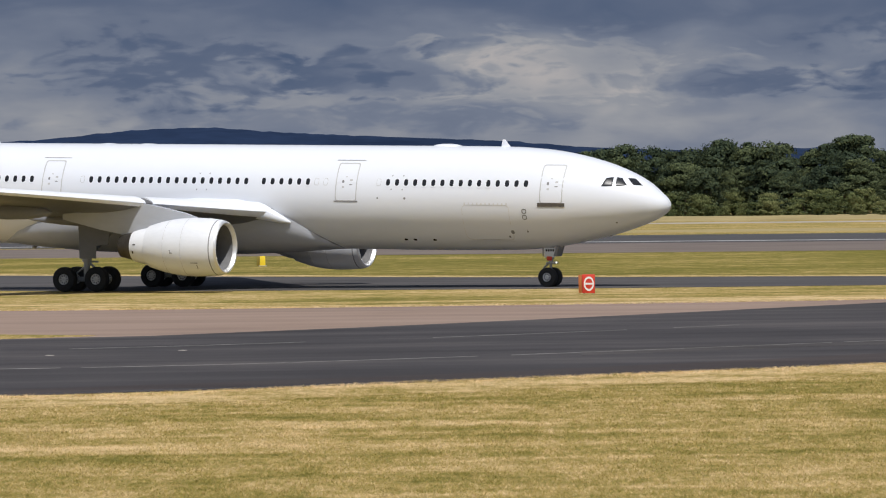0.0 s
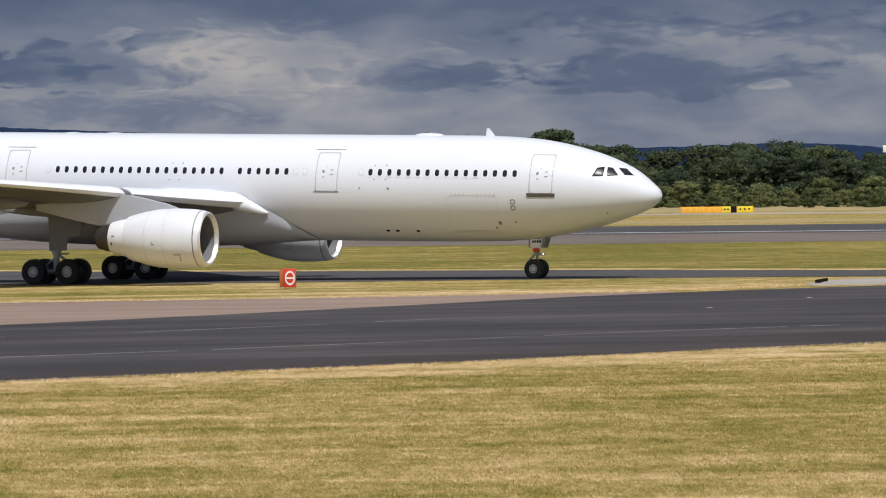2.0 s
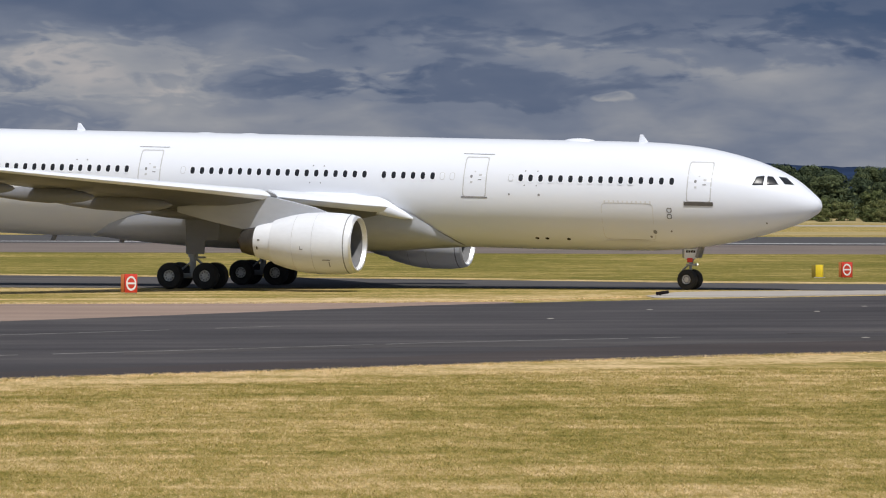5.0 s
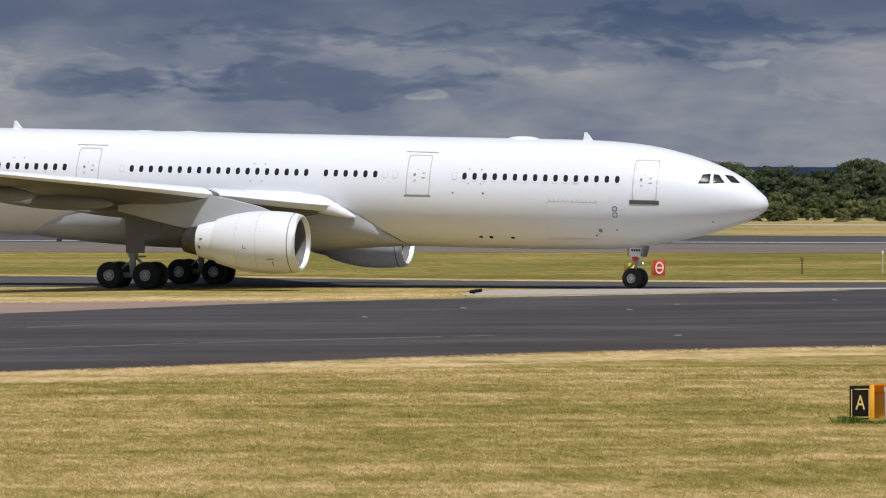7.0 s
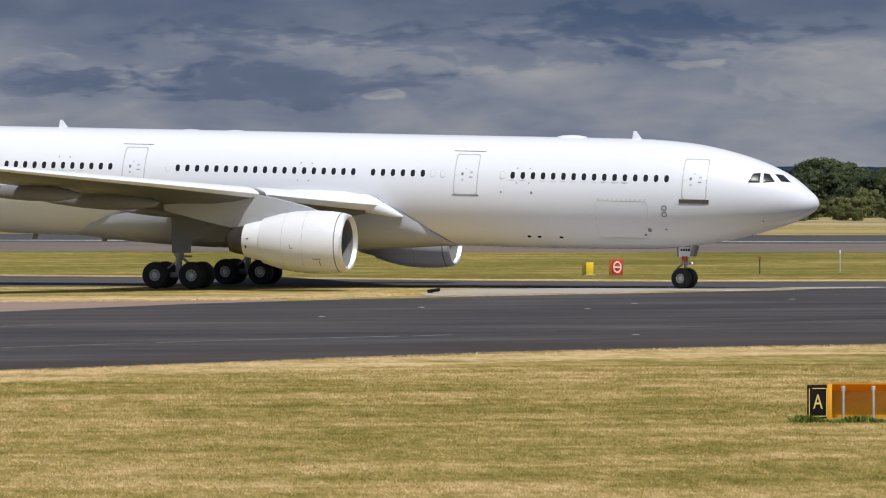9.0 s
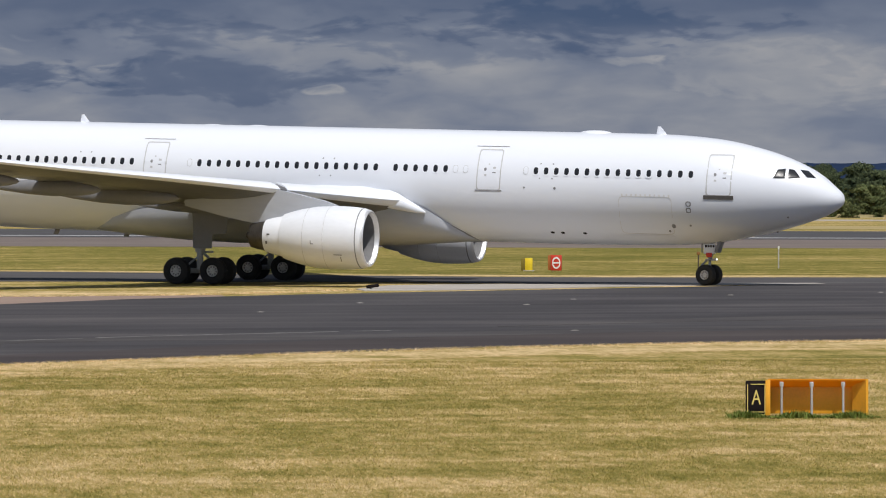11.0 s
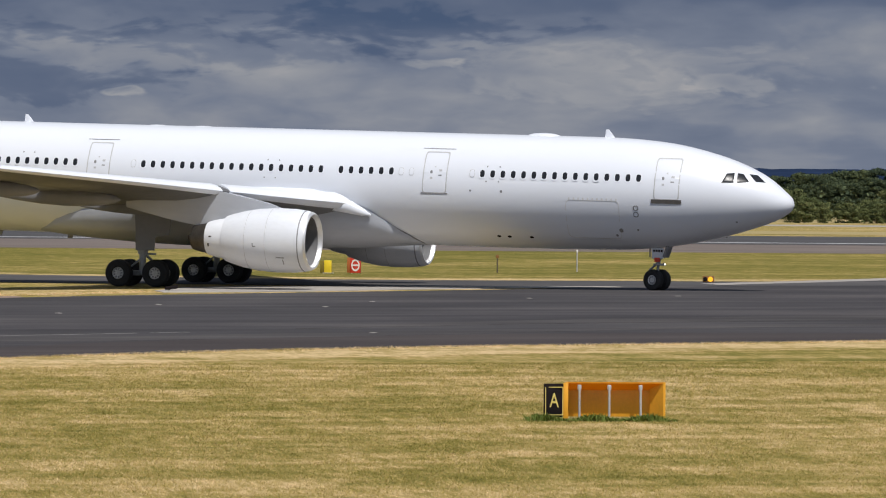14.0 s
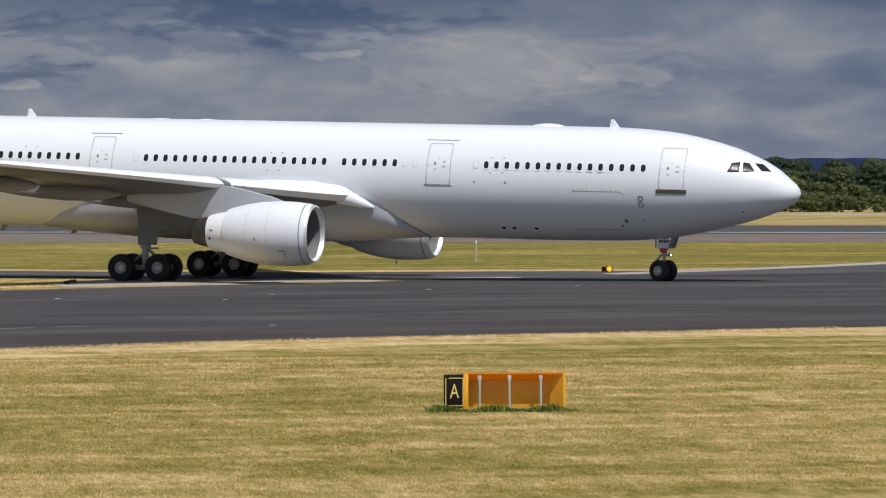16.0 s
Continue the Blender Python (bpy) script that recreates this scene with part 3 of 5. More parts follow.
def plant_belt():
    rng = random.Random(11)
    trees = [make_tree(20 + i, 12.0, 10.0 + i % 3) for i in range(5)]
    shrubs = [make_shrub(60 + i, 5.0, 6.5) for i in range(4)]
    tops = [(-30, 1.4), (-8, 1.2), (1.0, 1.3), (2.3, 1.5), (3.6, 1.9), (4.9, 1.58), (6.3, 1.78), (8.0, 1.55), (9.0, 1.45), (9.9, 1.9), (10.8, 1.5), (12, 1.36), (13.6, 1.28), (15.1, 1.38), (16.7, 1.46), (18.2, 1.25), (19.5, 1.15), (21.2, 1.12), (23.5, 1.1), (24.7, 1.18), (25.7, 1.12), (27.3, 0.95), (28.7, 1.24), (30, 1.05), (33, 0.9), (36.2, 0.86), (37.7, 1.04), (39.5, 0.95), (41, 0.94), (48, 1.0)]
    used = set()

    def put(kind, turn, off, height, base):
        x, y, d = belt_point(turn, off)
        src = rng.choice(kind)
        s = height / base
        wide = s * rng.uniform(0.85, 1.2)
        m = pose(x, y, -0.1, 0, 0, rng.uniform(0, 360))
        if src in used:
            ob = copy_thing(src, m)
        else:
            ob = src
            ob.matrix_basis = m
            used.add(src)
        ob.scale = (wide, wide, s)

    turn = -14.0
    while turn < 46:
        visible = turn > 1
        for off in (70, 34) if visible else (50,):
            a = turn + rng.uniform(-0.35, 0.35)
            x, y, d = belt_point(a, off)
            up = interp(a, tops) * (1.0 if off > 40 else rng.uniform(0.6, 0.85))
            put(trees, a, off, max(6.0, EYE + d * math.tan(radians(up * STEP)) * rng.uniform(0.88, 1.02)), 12.0)
        turn += 0.62 if visible else 1.2
    turn = 0.5
    while turn < 45:
        for off in (14, 2):
            put(shrubs, turn + rng.uniform(-0.3, 0.3), off + rng.uniform(-3, 3), rng.uniform(4.0, 7.5) if off > 5 else rng.uniform(2.6, 4.8), 5.0)
        turn += 0.52


plant_belt()


def under_growth():
    """Dense dark growth that fills the belt behind the shrubs."""
    verts, faces = [], []
    rng = np.random.default_rng(5)
    for i in range(45000):
        a = rng.uniform(-12, 46)
        x, y, d = belt_point(a, rng.uniform(16, 60))
        z = abs(rng.normal()) * 3.2
        s = rng.uniform(0.25, 0.5)
        u, v = rng.normal(size=3), rng.normal(size=3)
        u, v = u / np.linalg.norm(u) * s, v / np.linalg.norm(v) * s
        c, b = np.array([x, y, min(z, 9)]), len(verts)
        verts += [tuple(c + u), tuple(c + v), tuple(c - u), tuple(c - v)]
        faces += [(b, b + 1, b + 2), (b, b + 2, b + 3)]
    me = bpy.data.meshes.new("undergrowth")
    me.from_pydata(verts, [], faces)
    me.materials.append(LEAVES)
    return tagged(new("undergrowth", me), "dense dark undergrowth between the far trees", "undergrowth", kind="stuff")


under_growth()

# ---- the airliner ----
PITCH = -1.37
AIRFRAME = pose(0, 0, 0, 0, -PITCH, 0)
GEAR_X = 32.04
# along the body from the nose: crown, keel, half width
CROWN = [(-0.16, 5.08), (-0.06, 5.36), (0.3, 5.70), (1, 6.27), (1.87, 6.76), (3.04, 7.23), (4.5, 7.64), (5.91, 7.92), (7.32, 8.07), (8.75, 8.145), (11.6, 8.17), (20, 8.17), (44, 8.19), (50, 8.19), (56, 8.05), (62.8, 7.2)]
KEEL = [(-0.16, 5.02), (-0.06, 4.80), (0.13, 4.62), (0.66, 4.29), (1.77, 3.85), (2.9, 3.49), (4.34, 3.13), (5.75, 2.84), (7.15, 2.66), (8.57, 2.56), (12.9, 2.48), (20, 2.47), (40, 2.46), (45, 2.52), (49, 2.72), (53, 3.35), (58, 4.75), (62.8, 6.3)]
WIDTH = [(-0.16, 0.03), (-0.06, 0.34), (0.3, 0.78), (1, 1.26), (1.87, 1.66), (3.04, 2.08), (4.5, 2.43), (5.91, 2.64), (7.32, 2.75), (8.75, 2.81), (11.6, 2.83), (40, 2.83), (46, 2.7), (52, 2.1), (58, 1.25), (62.8, 0.35)]


def skin(x, z):
    """Half width of the body x metres from the nose at the height z."""
    top, low, w = interp(x, CROWN), interp(x, KEEL), interp(x, WIDTH)
    mid, half = (top + low) / 2, (top - low) / 2
    return w * math.sqrt(max(0.0, 1 - ((z - mid) / half) ** 2))


def on_skin(x, z, off=0.006, side=-1):
    return (GEAR_X - x, side * (skin(x, z) + off), z)


def fuselage_mesh():
    bm = bmesh.new()
    xs = [-0.16, -0.13, -0.1, -0.06, -0.01, 0.04, 0.12, 0.2, 0.3] + [0.45 + 0.155 * i for i in range(24)] + [4.3, 4.7, 5.1, 5.5, 6, 6.5, 7, 7.5, 8, 8.5, 9, 10, 11, 12] + list(range(14, 41, 2)) + [42, 44, 46, 48, 50, 52, 54, 56, 58, 60, 61.5, 62.8]
    rings = []
    for x in xs:
        top, low, w = interp(x, CROWN), interp(x, KEEL), interp(x, WIDTH)
        mid, half = (top + low) / 2, (top - low) / 2
        rings.append([(GEAR_X - x, w * math.sin(a), mid + half * math.cos(a)) for a in (2 * math.pi * i / 56 for i in range(56))])
    loft(bm, rings)
    return bm


def rounded(w, h, power, seg):
    """Points of a rounded rectangle, evenly spaced along its outline."""
    dense = []
    for i in range(720):
        a = 2 * math.pi * i / 720
        c, d = math.cos(a), math.sin(a)
        dense.append((math.copysign(abs(c) ** (2 / power), c) * w / 2, math.copysign(abs(d) ** (2 / power), d) * h / 2))
    run = [0.0]
    for (x0, y0), (x1, y1) in zip(dense, dense[1:] + dense[:1]):
        run.append(run[-1] + math.hypot(x1 - x0, y1 - y0))
    out, k = [], 0
    for i in range(seg):
        want = run[-1] * i / seg
        while run[k + 1] < want:
            k += 1
        out.append(dense[k])
    return out


def skin_patch(x, z, w, h, off=0.008, power=3.0, slant=0.0, seg=20):
    """A rounded panel of the skin about (x, z)."""
    bm = bmesh.new()
    edge = rounded(w, h, power, seg)
    rings = []
    for s in (1.0, 0.95, 0.75, 0.5, 0.25, 0.05):
        rings.append([on_skin(x + u * s, z + v * s, off if s < 0.99 else 0.001) for u, v in edge])
    loft(bm, rings, caps=(False, True))
    bmesh.ops.recalc_face_normals(bm, faces=bm.faces)
    return bm


def skin_frame(x, z, w, h, thick=0.03, off=0.010, power=8.0, slant=0.0, seg=72):
    """A thin raised outline on the skin."""
    bm = bmesh.new()
    edge = rounded(w, h, power, seg)
    rings = []
    for grow, o in ((thick / 2, 0.0), (thick / 2, off), (-thick / 2, off), (-thick / 2, 0.0)):
        ku, kv = 1 + 2 * grow / w, 1 + 2 * grow / h
        rings.append([on_skin(x + u * ku, z + v * kv, o) for u, v in edge])
    loft(bm, rings, caps=(False, False))
    return bm


def skin_bar(x0, x1, z, h, off=0.03):
    bm = bmesh.new()
    rings = []
    for i in range(7):
        x = x0 + (x1 - x0) * i / 6
        rings.append([on_skin(x, z + h / 2, 0.0), on_skin(x, z + h / 2, off), on_skin(x, z - h / 2, off), on_skin(x, z - h / 2, 0.0)])
    loft(bm, rings)
    return bm


def cockpit_pane(corners):
    """A flat-sided pane through (x, z) corners on the nose."""
    bm = bmesh.new()
    n = 8
    (ax, az), (bx, bz), (cx, cz), (dx, dz) = corners
    rows = []
    for i in range(n + 1):
        s = i / n
        row = []
        for j in range(n + 1):
            t = j / n
            x = (ax * (1 - s) + bx * s) * (1 - t) + (dx * (1 - s) + cx * s) * t
            z = (az * (1 - s) + bz * s) * (1 - t) + (dz * (1 - s) + cz * s) * t
            edge = i in (0, n) or j in (0, n)
            row.append(bm.verts.new(on_skin(x, z, 0.014 if edge else 0.026)))
        rows.append(row)
    for i in range(n):
        for j in range(n):
            bm.faces.new((rows[i][j], rows[i + 1][j], rows[i + 1][j + 1], rows[i][j + 1]))
    return bm


# wing stations on the right side: span, leading edge, chord, height, thickness
WING = [(2.2, 21.4, 12.2, 4.44, 0.105), (3.4, 22.3, 11.3, 4.50, 0.105), (5.0, 23.4, 10.2, 4.60, 0.105), (9.4, 26.25, 7.7, 4.93, 0.105), (14, 29.15, 6.0, 5.28, 0.10), (20, 32.9, 4.6, 5.70, 0.10), (26, 36.6, 3.3, 6.15, 0.095), (29.3, 38.7, 2.4, 6.42, 0.09)]
FOIL = [(1.0, 0.0), (0.85, 0.14), (0.65, 0.34), (0.45, 0.48), (0.28, 0.52), (0.14, 0.46), (0.05, 0.30), (0.012, 0.14), (0.0, 0.0), (0.012, -0.13), (0.05, -0.26), (0.15, -0.42), (0.3, -0.5), (0.48, -0.42), (0.68, -0.2), (0.86, -0.05)]


def wing_mesh(side, stations, foil=FOIL):
    bm = bmesh.new()
    rings = []
    for y, le, chord, z, thick in stations:
        rings.append([(GEAR_X - (le + chord * u), side * y, z + chord * thick * v - 0.066 * chord * u) for u, v in foil])
    loft(bm, rings)
    bmesh.ops.recalc_face_normals(bm, faces=bm.faces)
    return bm


def slat_mesh(side, y0, y1):
    """The drooped leading edge between two stations."""
    bm = bmesh.new()
    rings = []
    for i in range(9):
        y = y0 + (y1 - y0) * i / 8
        le, chord, z, th = (interp(y, [(w[0], w[k]) for w in WING]) for k in (1, 2, 3, 4))
        t = chord * th
        rings.append([(GEAR_X - (le + dx * chord), side * y, z + t * v) for dx, v in ((0.075, 0.44), (0.04, 0.33), (0.012, 0.19), (-0.006, 0.0), (0.006, -0.17), (0.03, -0.26), (0.035, -0.1), (0.05, 0.2))])
    loft(bm, rings)
    bmesh.ops.recalc_face_normals(bm, faces=bm.faces)
    return bm


def canoe_mesh(side, y, x0, x1, z, r):
    bm = bmesh.new()
    rings = []
    for s in (0, 0.03, 0.1, 0.22, 0.4, 0.6, 0.8, 0.93, 1.0):
        k = max(0.02, math.sin(math.pi * min(1, s ** 0.75)) ** 0.7) * r
        x = x0 + (x1 - x0) * s
        rings.append([(GEAR_X - x, side * y + k * 0.55 * math.sin(a), z + 0.12 * s + k * math.cos(a)) for a in (2 * math.pi * i / 14 for i in range(14))])
    loft(bm, rings)
    bmesh.ops.recalc_face_normals(bm, faces=bm.faces)
    return bm


ENG_Z, ENG_Y, ENG_X = 2.62, 9.37, 21.6


def build_engine(side, plane):
    c = (GEAR_X - ENG_X, side * ENG_Y, ENG_Z)
    bm = bmesh.new()
    outer = [(-0.10, 1.42), (-0.35, 1.49), (-0.9, 1.55), (-1.8, 1.575), (-2.7, 1.53), (-3.5, 1.39), (-4.1, 1.23), (-4.42, 1.13)]
    inner = [(-4.42, 1.09), (-4.0, 1.06)]
    spin(bm, outer + inner, c, 64)
    eng = part("engine", bm, NACELLE, plane, "white turbofan nacelle slung under the wing")
    eng.matrix_basis = AIRFRAME
    bm = bmesh.new()
    spin(bm, [(-0.10, 1.425), (-0.02, 1.385), (0.02, 1.335), (0.0, 1.27), (-0.10, 1.22), (-0.2, 1.20)], c, 64)
    part("inlet_lip", bm, METAL, eng, "bare metal inlet lip")
    bm = bmesh.new()
    spin(bm, [(-0.2, 1.198), (-0.6, 1.18), (-1.1, 1.2), (-1.25, 1.2)], c, 48)
    part("inlet_duct", bm, DUCT, eng, "pale grey inlet duct")
    bm = bmesh.new()
    for k in range(34):
        a = 2 * math.pi * k / 34
        ring = []
        for r, tw in ((0.3, 0.25), (0.75, 0.6), (1.17, 0.95)):
            w = 0.10 + 0.09 * r
            t0 = a
            ring.append([(c[0] - 1.15 - w * math.cos(tw) * q, c[1] + r * math.cos(t0 + q * w * math.sin(tw) / r), c[2] + r * math.sin(t0 + q * w * math.sin(tw) / r)) for q in (-1, 1)])
        loft(bm, ring, close=False)
    part("fan_blade", bm, FAN, eng, "dark fan blades")
    bm = bmesh.new()
    spin(bm, [(-1.3, 1.2), (-1.31, 0.02)], c, 32)
    part("fan_backing", bm, FAN, eng)
    bm = bmesh.new()
    spin(bm, [(-0.62, 0.02), (-0.7, 0.1), (-0.9, 0.24), (-1.15, 0.34)], c, 24)
    part("spinner", bm, FAN, eng, "dark pointed spinner")
    bm = bmesh.new()
    spin(bm, [(-4.0, 1.04), (-4.5, 1.02), (-5.0, 0.93), (-5.4, 0.82), (-5.4, 0.74)], c, 40)
    part("core_cowl", bm, NACELLE, eng, "short white core cowl")
    bm = bmesh.new()
    spin(bm, [(-5.3, 0.78), (-5.8, 0.70), (-6.2, 0.60), (-6.2, 0.55), (-5.9, 0.54)], c, 36)
    part("exhaust_nozzle", bm, DARK_METAL, eng, "sooty metal exhaust nozzle")
    bm = bmesh.new()
    spin(bm, [(-5.9, 0.36), (-6.2, 0.3), (-6.5, 0.12)], c, 24, caps=(True, True))
    part("exhaust_plug", bm, DARK_METAL, eng)
    # cowl seams
    for dx, r in ((-0.36, 1.494), (-2.0, 1.571), (-3.1, 1.466)):
        bm = bmesh.new()
        half = 0.035 if dx > -1 else 0.013
        spin(bm, [(dx + half, r - 0.012), (dx, r + 0.008), (dx - half, r - 0.004)], c, 64)
        part("cowl_seam", bm, SEAM if dx > -1 else SEAM_FAINT, eng)
    for dx, a0, w, hh, mt in ((-1.25, -0.55, 0.42, 0.05, SEAM), (-1.12, -0.72, 0.05, 0.32, SEAM), (-2.55, -0.2, 0.16, 0.05, SEAM), (-2.62, -0.14, 0.04, 0.14, SEAM), (-5.0, 0.1, 0.26, 0.06, DARK_METAL), (-5.15, -0.35, 0.08, 0.16, DARK_METAL)):
        bm = bmesh.new()
        r = (1.565 if dx > -2 else 1.545) if dx > -4.5 else 0.92
        ring = []
        for i in range(4):
            a = a0 + (i / 3 - 0.5) * hh / r
            ring.append([(c[0] + dx - w / 2, c[1] + side * (r + 0.01) * math.cos(a), c[2] + (r + 0.01) * math.sin(a)), (c[0] + dx + w / 2, c[1] + side * (r + 0.01) * math.cos(a), c[2] + (r + 0.01) * math.sin(a))])
        loft(bm, ring, close=False)
        part("cowl_vent", bm, mt, eng, "small dark vent")
    # pylon
    bm = bmesh.new()
    rings = []
    for x, zt, zb, w in ((23.3, 4.2, 4.05, 0.05), (24.0, 4.42, 3.85, 0.2), (25.4, 4.72, 3.6, 0.30), (26.6, 4.95, 3.4, 0.32), (27.6, 4.8, 3.2, 0.32), (29.2, 4.5, 3.5, 0.28), (31.4, 4.3, 4.0, 0.12)):
        rings.append([(GEAR_X - x, side * ENG_Y + w * u, zt * (1 - v) + zb * v) for u, v in ((-1, 0), (-1, 0.5), (-0.6, 1), (0.6, 1), (1, 0.5), (1, 0))])
    loft(bm, rings)
    bmesh.ops.recalc_face_normals(bm, faces=bm.faces)
    part("pylon", bm, FAIRING_SHADED, eng, "engine pylon, paint greyed for under-wing shade")
    bm = bmesh.new()
    add_box(bm, (c[0] - 0.8, c[1] - side * 0.95, c[2] + 1.25), (0.9, 0.04, 0.35), 0.01, pose(0, 0, 0, side * -40, 12, 0))
    part("strake", bm, NACELLE, eng)
    return eng


def wheel_mesh(radius, width, hub):
    """A tyre with grooves and a dished rim; the axle lies across."""
    bm = bmesh.new()
    seg = 36
    half = width / 2

    def turned(profile, mat):
        rings = [[(r * math.cos(a), y, r * math.sin(a)) for a in (2 * math.pi * i / seg for i in range(seg))] for y, r in profile]
        loft(bm, rings, mat=mat, caps=(False, False))

    tyre = [(-half * 0.75, hub), (-half * 0.98, hub + 0.06), (-half, (hub + radius) / 2), (-half * 0.9, radius * 0.93), (-half * 0.7, radius * 0.985)]
    for g in (-0.42, -0.14, 0.14, 0.42):
        tyre += [(half * (g - 0.04), radius), (half * (g - 0.03), radius - 0.012), (half * (g + 0.03), radius - 0.012), (half * (g + 0.04), radius)]
    tyre += [(half * 0.7, radius * 0.985), (half * 0.9, radius * 0.93), (half, (hub + radius) / 2), (half * 0.98, hub + 0.06), (half * 0.75, hub)]
    turned(tyre, 0)
    for s in (-1, 1):
        turned([(s * half * 0.75, hub), (s * half * 0.86, hub - 0.02), (s * half * 0.55, hub - 0.05), (s * half * 0.5, hub * 0.55), (s * half * 0.72, hub * 0.45), (s * half * 0.74, hub * 0.2), (s * half * 0.7, 0.01)], 1)
        for k in range(9):
            a = 2 * math.pi * k / 9
            add_rod(bm, (hub * 0.68 * math.cos(a), s * half * 0.48, hub * 0.68 * math.sin(a)), (hub * 0.68 * math.cos(a), s * half * 0.60, hub * 0.68 * math.sin(a)), 0.045, 0.045, 8, 2)
    bmesh.ops.recalc_face_normals(bm, faces=bm.faces)
    me = bpy.data.meshes.new("wheel")
    bm.to_mesh(me)
    bm.free()
    for m in (RUBBER, RIM, SEAM):
        me.materials.append(m)
    me.polygons.foreach_set("use_smooth", [True] * len(me.polygons))
    me.set_sharp_from_angle(angle=radians(35))
    return me


WHEELS = []


def build_gear(plane):
    main = wheel_mesh(0.69, 0.50, 0.30)
    nose = wheel_mesh(0.525, 0.38, 0.24)
    for side in (-1, 1):
        y = side * 5.34
        bm = bmesh.new()
        add_rod(bm, (0, y, 0.62), (0.0, y, 1.7), 0.17, 0.17, 18)
        add_rod(bm, (0, y, 1.6), (0.25, y - side * 0.15, 4.3), 0.26, 0.28, 18)
        add_box(bm, (0, y, 0.66), (2.1, 0.26, 0.26), 0.06)
        for dx in (-0.99, 0.99):
            add_rod(bm, (dx, y - 0.75, 0.66), (dx, y + 0.75, 0.66), 0.10, 0.10, 12)
        gear = part("main_gear", bm, STEEL, plane, "grey main landing gear with a four-wheel bogie")
        bm = bmesh.new()
        add_rod(bm, (0.2, y, 1.55), (0.55, y, 1.25), 0.07, 0.07, 8)
        add_rod(bm, (0.55, y, 1.25), (0.25, y, 0.85), 0.07, 0.06, 8)
        add_box(bm, (0.45, y, 1.62), (0.55, 0.10, 0.10), 0.02)
        add_rod(bm, (-0.15, y, 1.35), (-0.85, y, 0.80), 0.05, 0.05, 8)
        part("torque_link", bm, STEEL, gear)
        bm = bmesh.new()
        add_rod(bm, (0.3, y - side * 0.3, 2.2), (0.4, y - side * 3.0, 3.6), 0.11, 0.11, 10)
        add_rod(bm, (0.3, y - side * 0.2, 2.9), (2.1, y - side * 0.9, 3.9), 0.08, 0.08, 10)
        part("side_stay", bm, STEEL, gear, "grey side stay")
        # leg door
        bm = bmesh.new()
        rings = []
        for z, x0, x1 in ((1.80, -0.20, 0.80), (2.50, -0.22, 0.86), (2.56, -0.20, 1.60), (3.2, -0.22, 1.68), (4.2, -0.3, 1.7)):
            rings.append([(x0, y + side * 0.42, z), (x1, y + side * 0.42, z), (x1, y + side * 0.47, z), (x0, y + side * 0.47, z)])
        loft(bm, rings)
        part("leg_door", bm, PAINT_GREY_SHADED, gear, "light grey gear leg door", smooth=False)
        for dx in (-0.99, 0.99):
            for dy in (-0.70, 0.70):
                WHEELS.append((shared("wheel", main, gear), (dx, y, 0.665), dy, 0.67, 0))
    # nose gear
    nx = GEAR_X - 6.67
    bm = bmesh.new()
    add_rod(bm, (nx, 0, 0.5), (nx + 0.05, 0, 1.35), 0.075, 0.075, 14)
    add_rod(bm, (nx + 0.04, 0, 1.25), (nx + 0.14, 0, 2.6), 0.125, 0.14, 14)
    add_rod(bm, (nx, -0.45, 0.53), (nx, 0.45, 0.53), 0.06, 0.06, 12)
    add_rod(bm, (nx + 0.1, 0, 1.5), (nx + 0.9, 0, 2.4), 0.06, 0.06, 10)
    gear = part("nose_gear", bm, STEEL, plane, "nose landing gear leg with two wheels")
    bm = bmesh.new()
    add_rod(bm, (nx - 0.1, 0, 1.25), (nx - 0.42, 0, 0.98), 0.05, 0.05, 8)
    add_rod(bm, (nx - 0.42, 0, 0.98), (nx - 0.08, 0, 0.68), 0.05, 0.05, 8)
    add_box(bm, (nx + 0.12, 0, 1.28), (0.55, 0.5, 0.10), 0.02)
    part("torque_link", bm, STEEL, gear)
    bm = bmesh.new()
    add_box(bm, (nx - 0.32, -0.22, 1.95), (0.06, 0.05, 0.62), 0.01)
    part("door_strip", bm, SEAM, gear)
    bm = bmesh.new()
    add_box(bm, (nx + 0.55, 0.0, 2.0), (0.16, 0.85, 0.75), 0.02, pose(0, 0, 0, 0, 18, 0))
    part("gear_door", bm, SEAM, gear, "grey nose gear door")
    bm = bmesh.new()
    add_box(bm, (nx + 0.08, -0.24, 1.84), (0.62, 0.06, 0.52), 0.015)
    part("plate", bm, PAINT, gear, "white plate with dark bars")
    for i in range(4):
        bm = bmesh.new()
        add_box(bm, (nx - 0.10 + 0.13 * i, -0.277, 1.96), (0.09, 0.012, 0.12))
        part("plate_bar", bm, BLACK, gear)
    bm = bmesh.new()
    add_box(bm, (nx + 0.06, -0.28, 1.52), (0.30, 0.06, 0.22), 0.02)
    part("gear_panel", bm, RED, gear, "red panel on the nose gear")
    bm = bmesh.new()
    add_rod(bm, (nx + 0.36, -0.30, 1.30), (nx + 0.46, -0.31, 1.30), 0.07, 0.09, 14)
    part("lamp_can", bm, STEEL, gear)
    bm = bmesh.new()
    add_rod(bm, (nx + 0.461, -0.31, 1.30), (nx + 0.50, -0.32, 1.30), 0.06, 0.04, 14)
    part("taxi_lamp", bm, LAMP_WHITE, gear, "lit taxi lamp")
    for dy in (-0.33, 0.33):
        WHEELS.append((shared("wheel", nose, gear), (nx, 0, 0.515), dy, 0.515, 1))


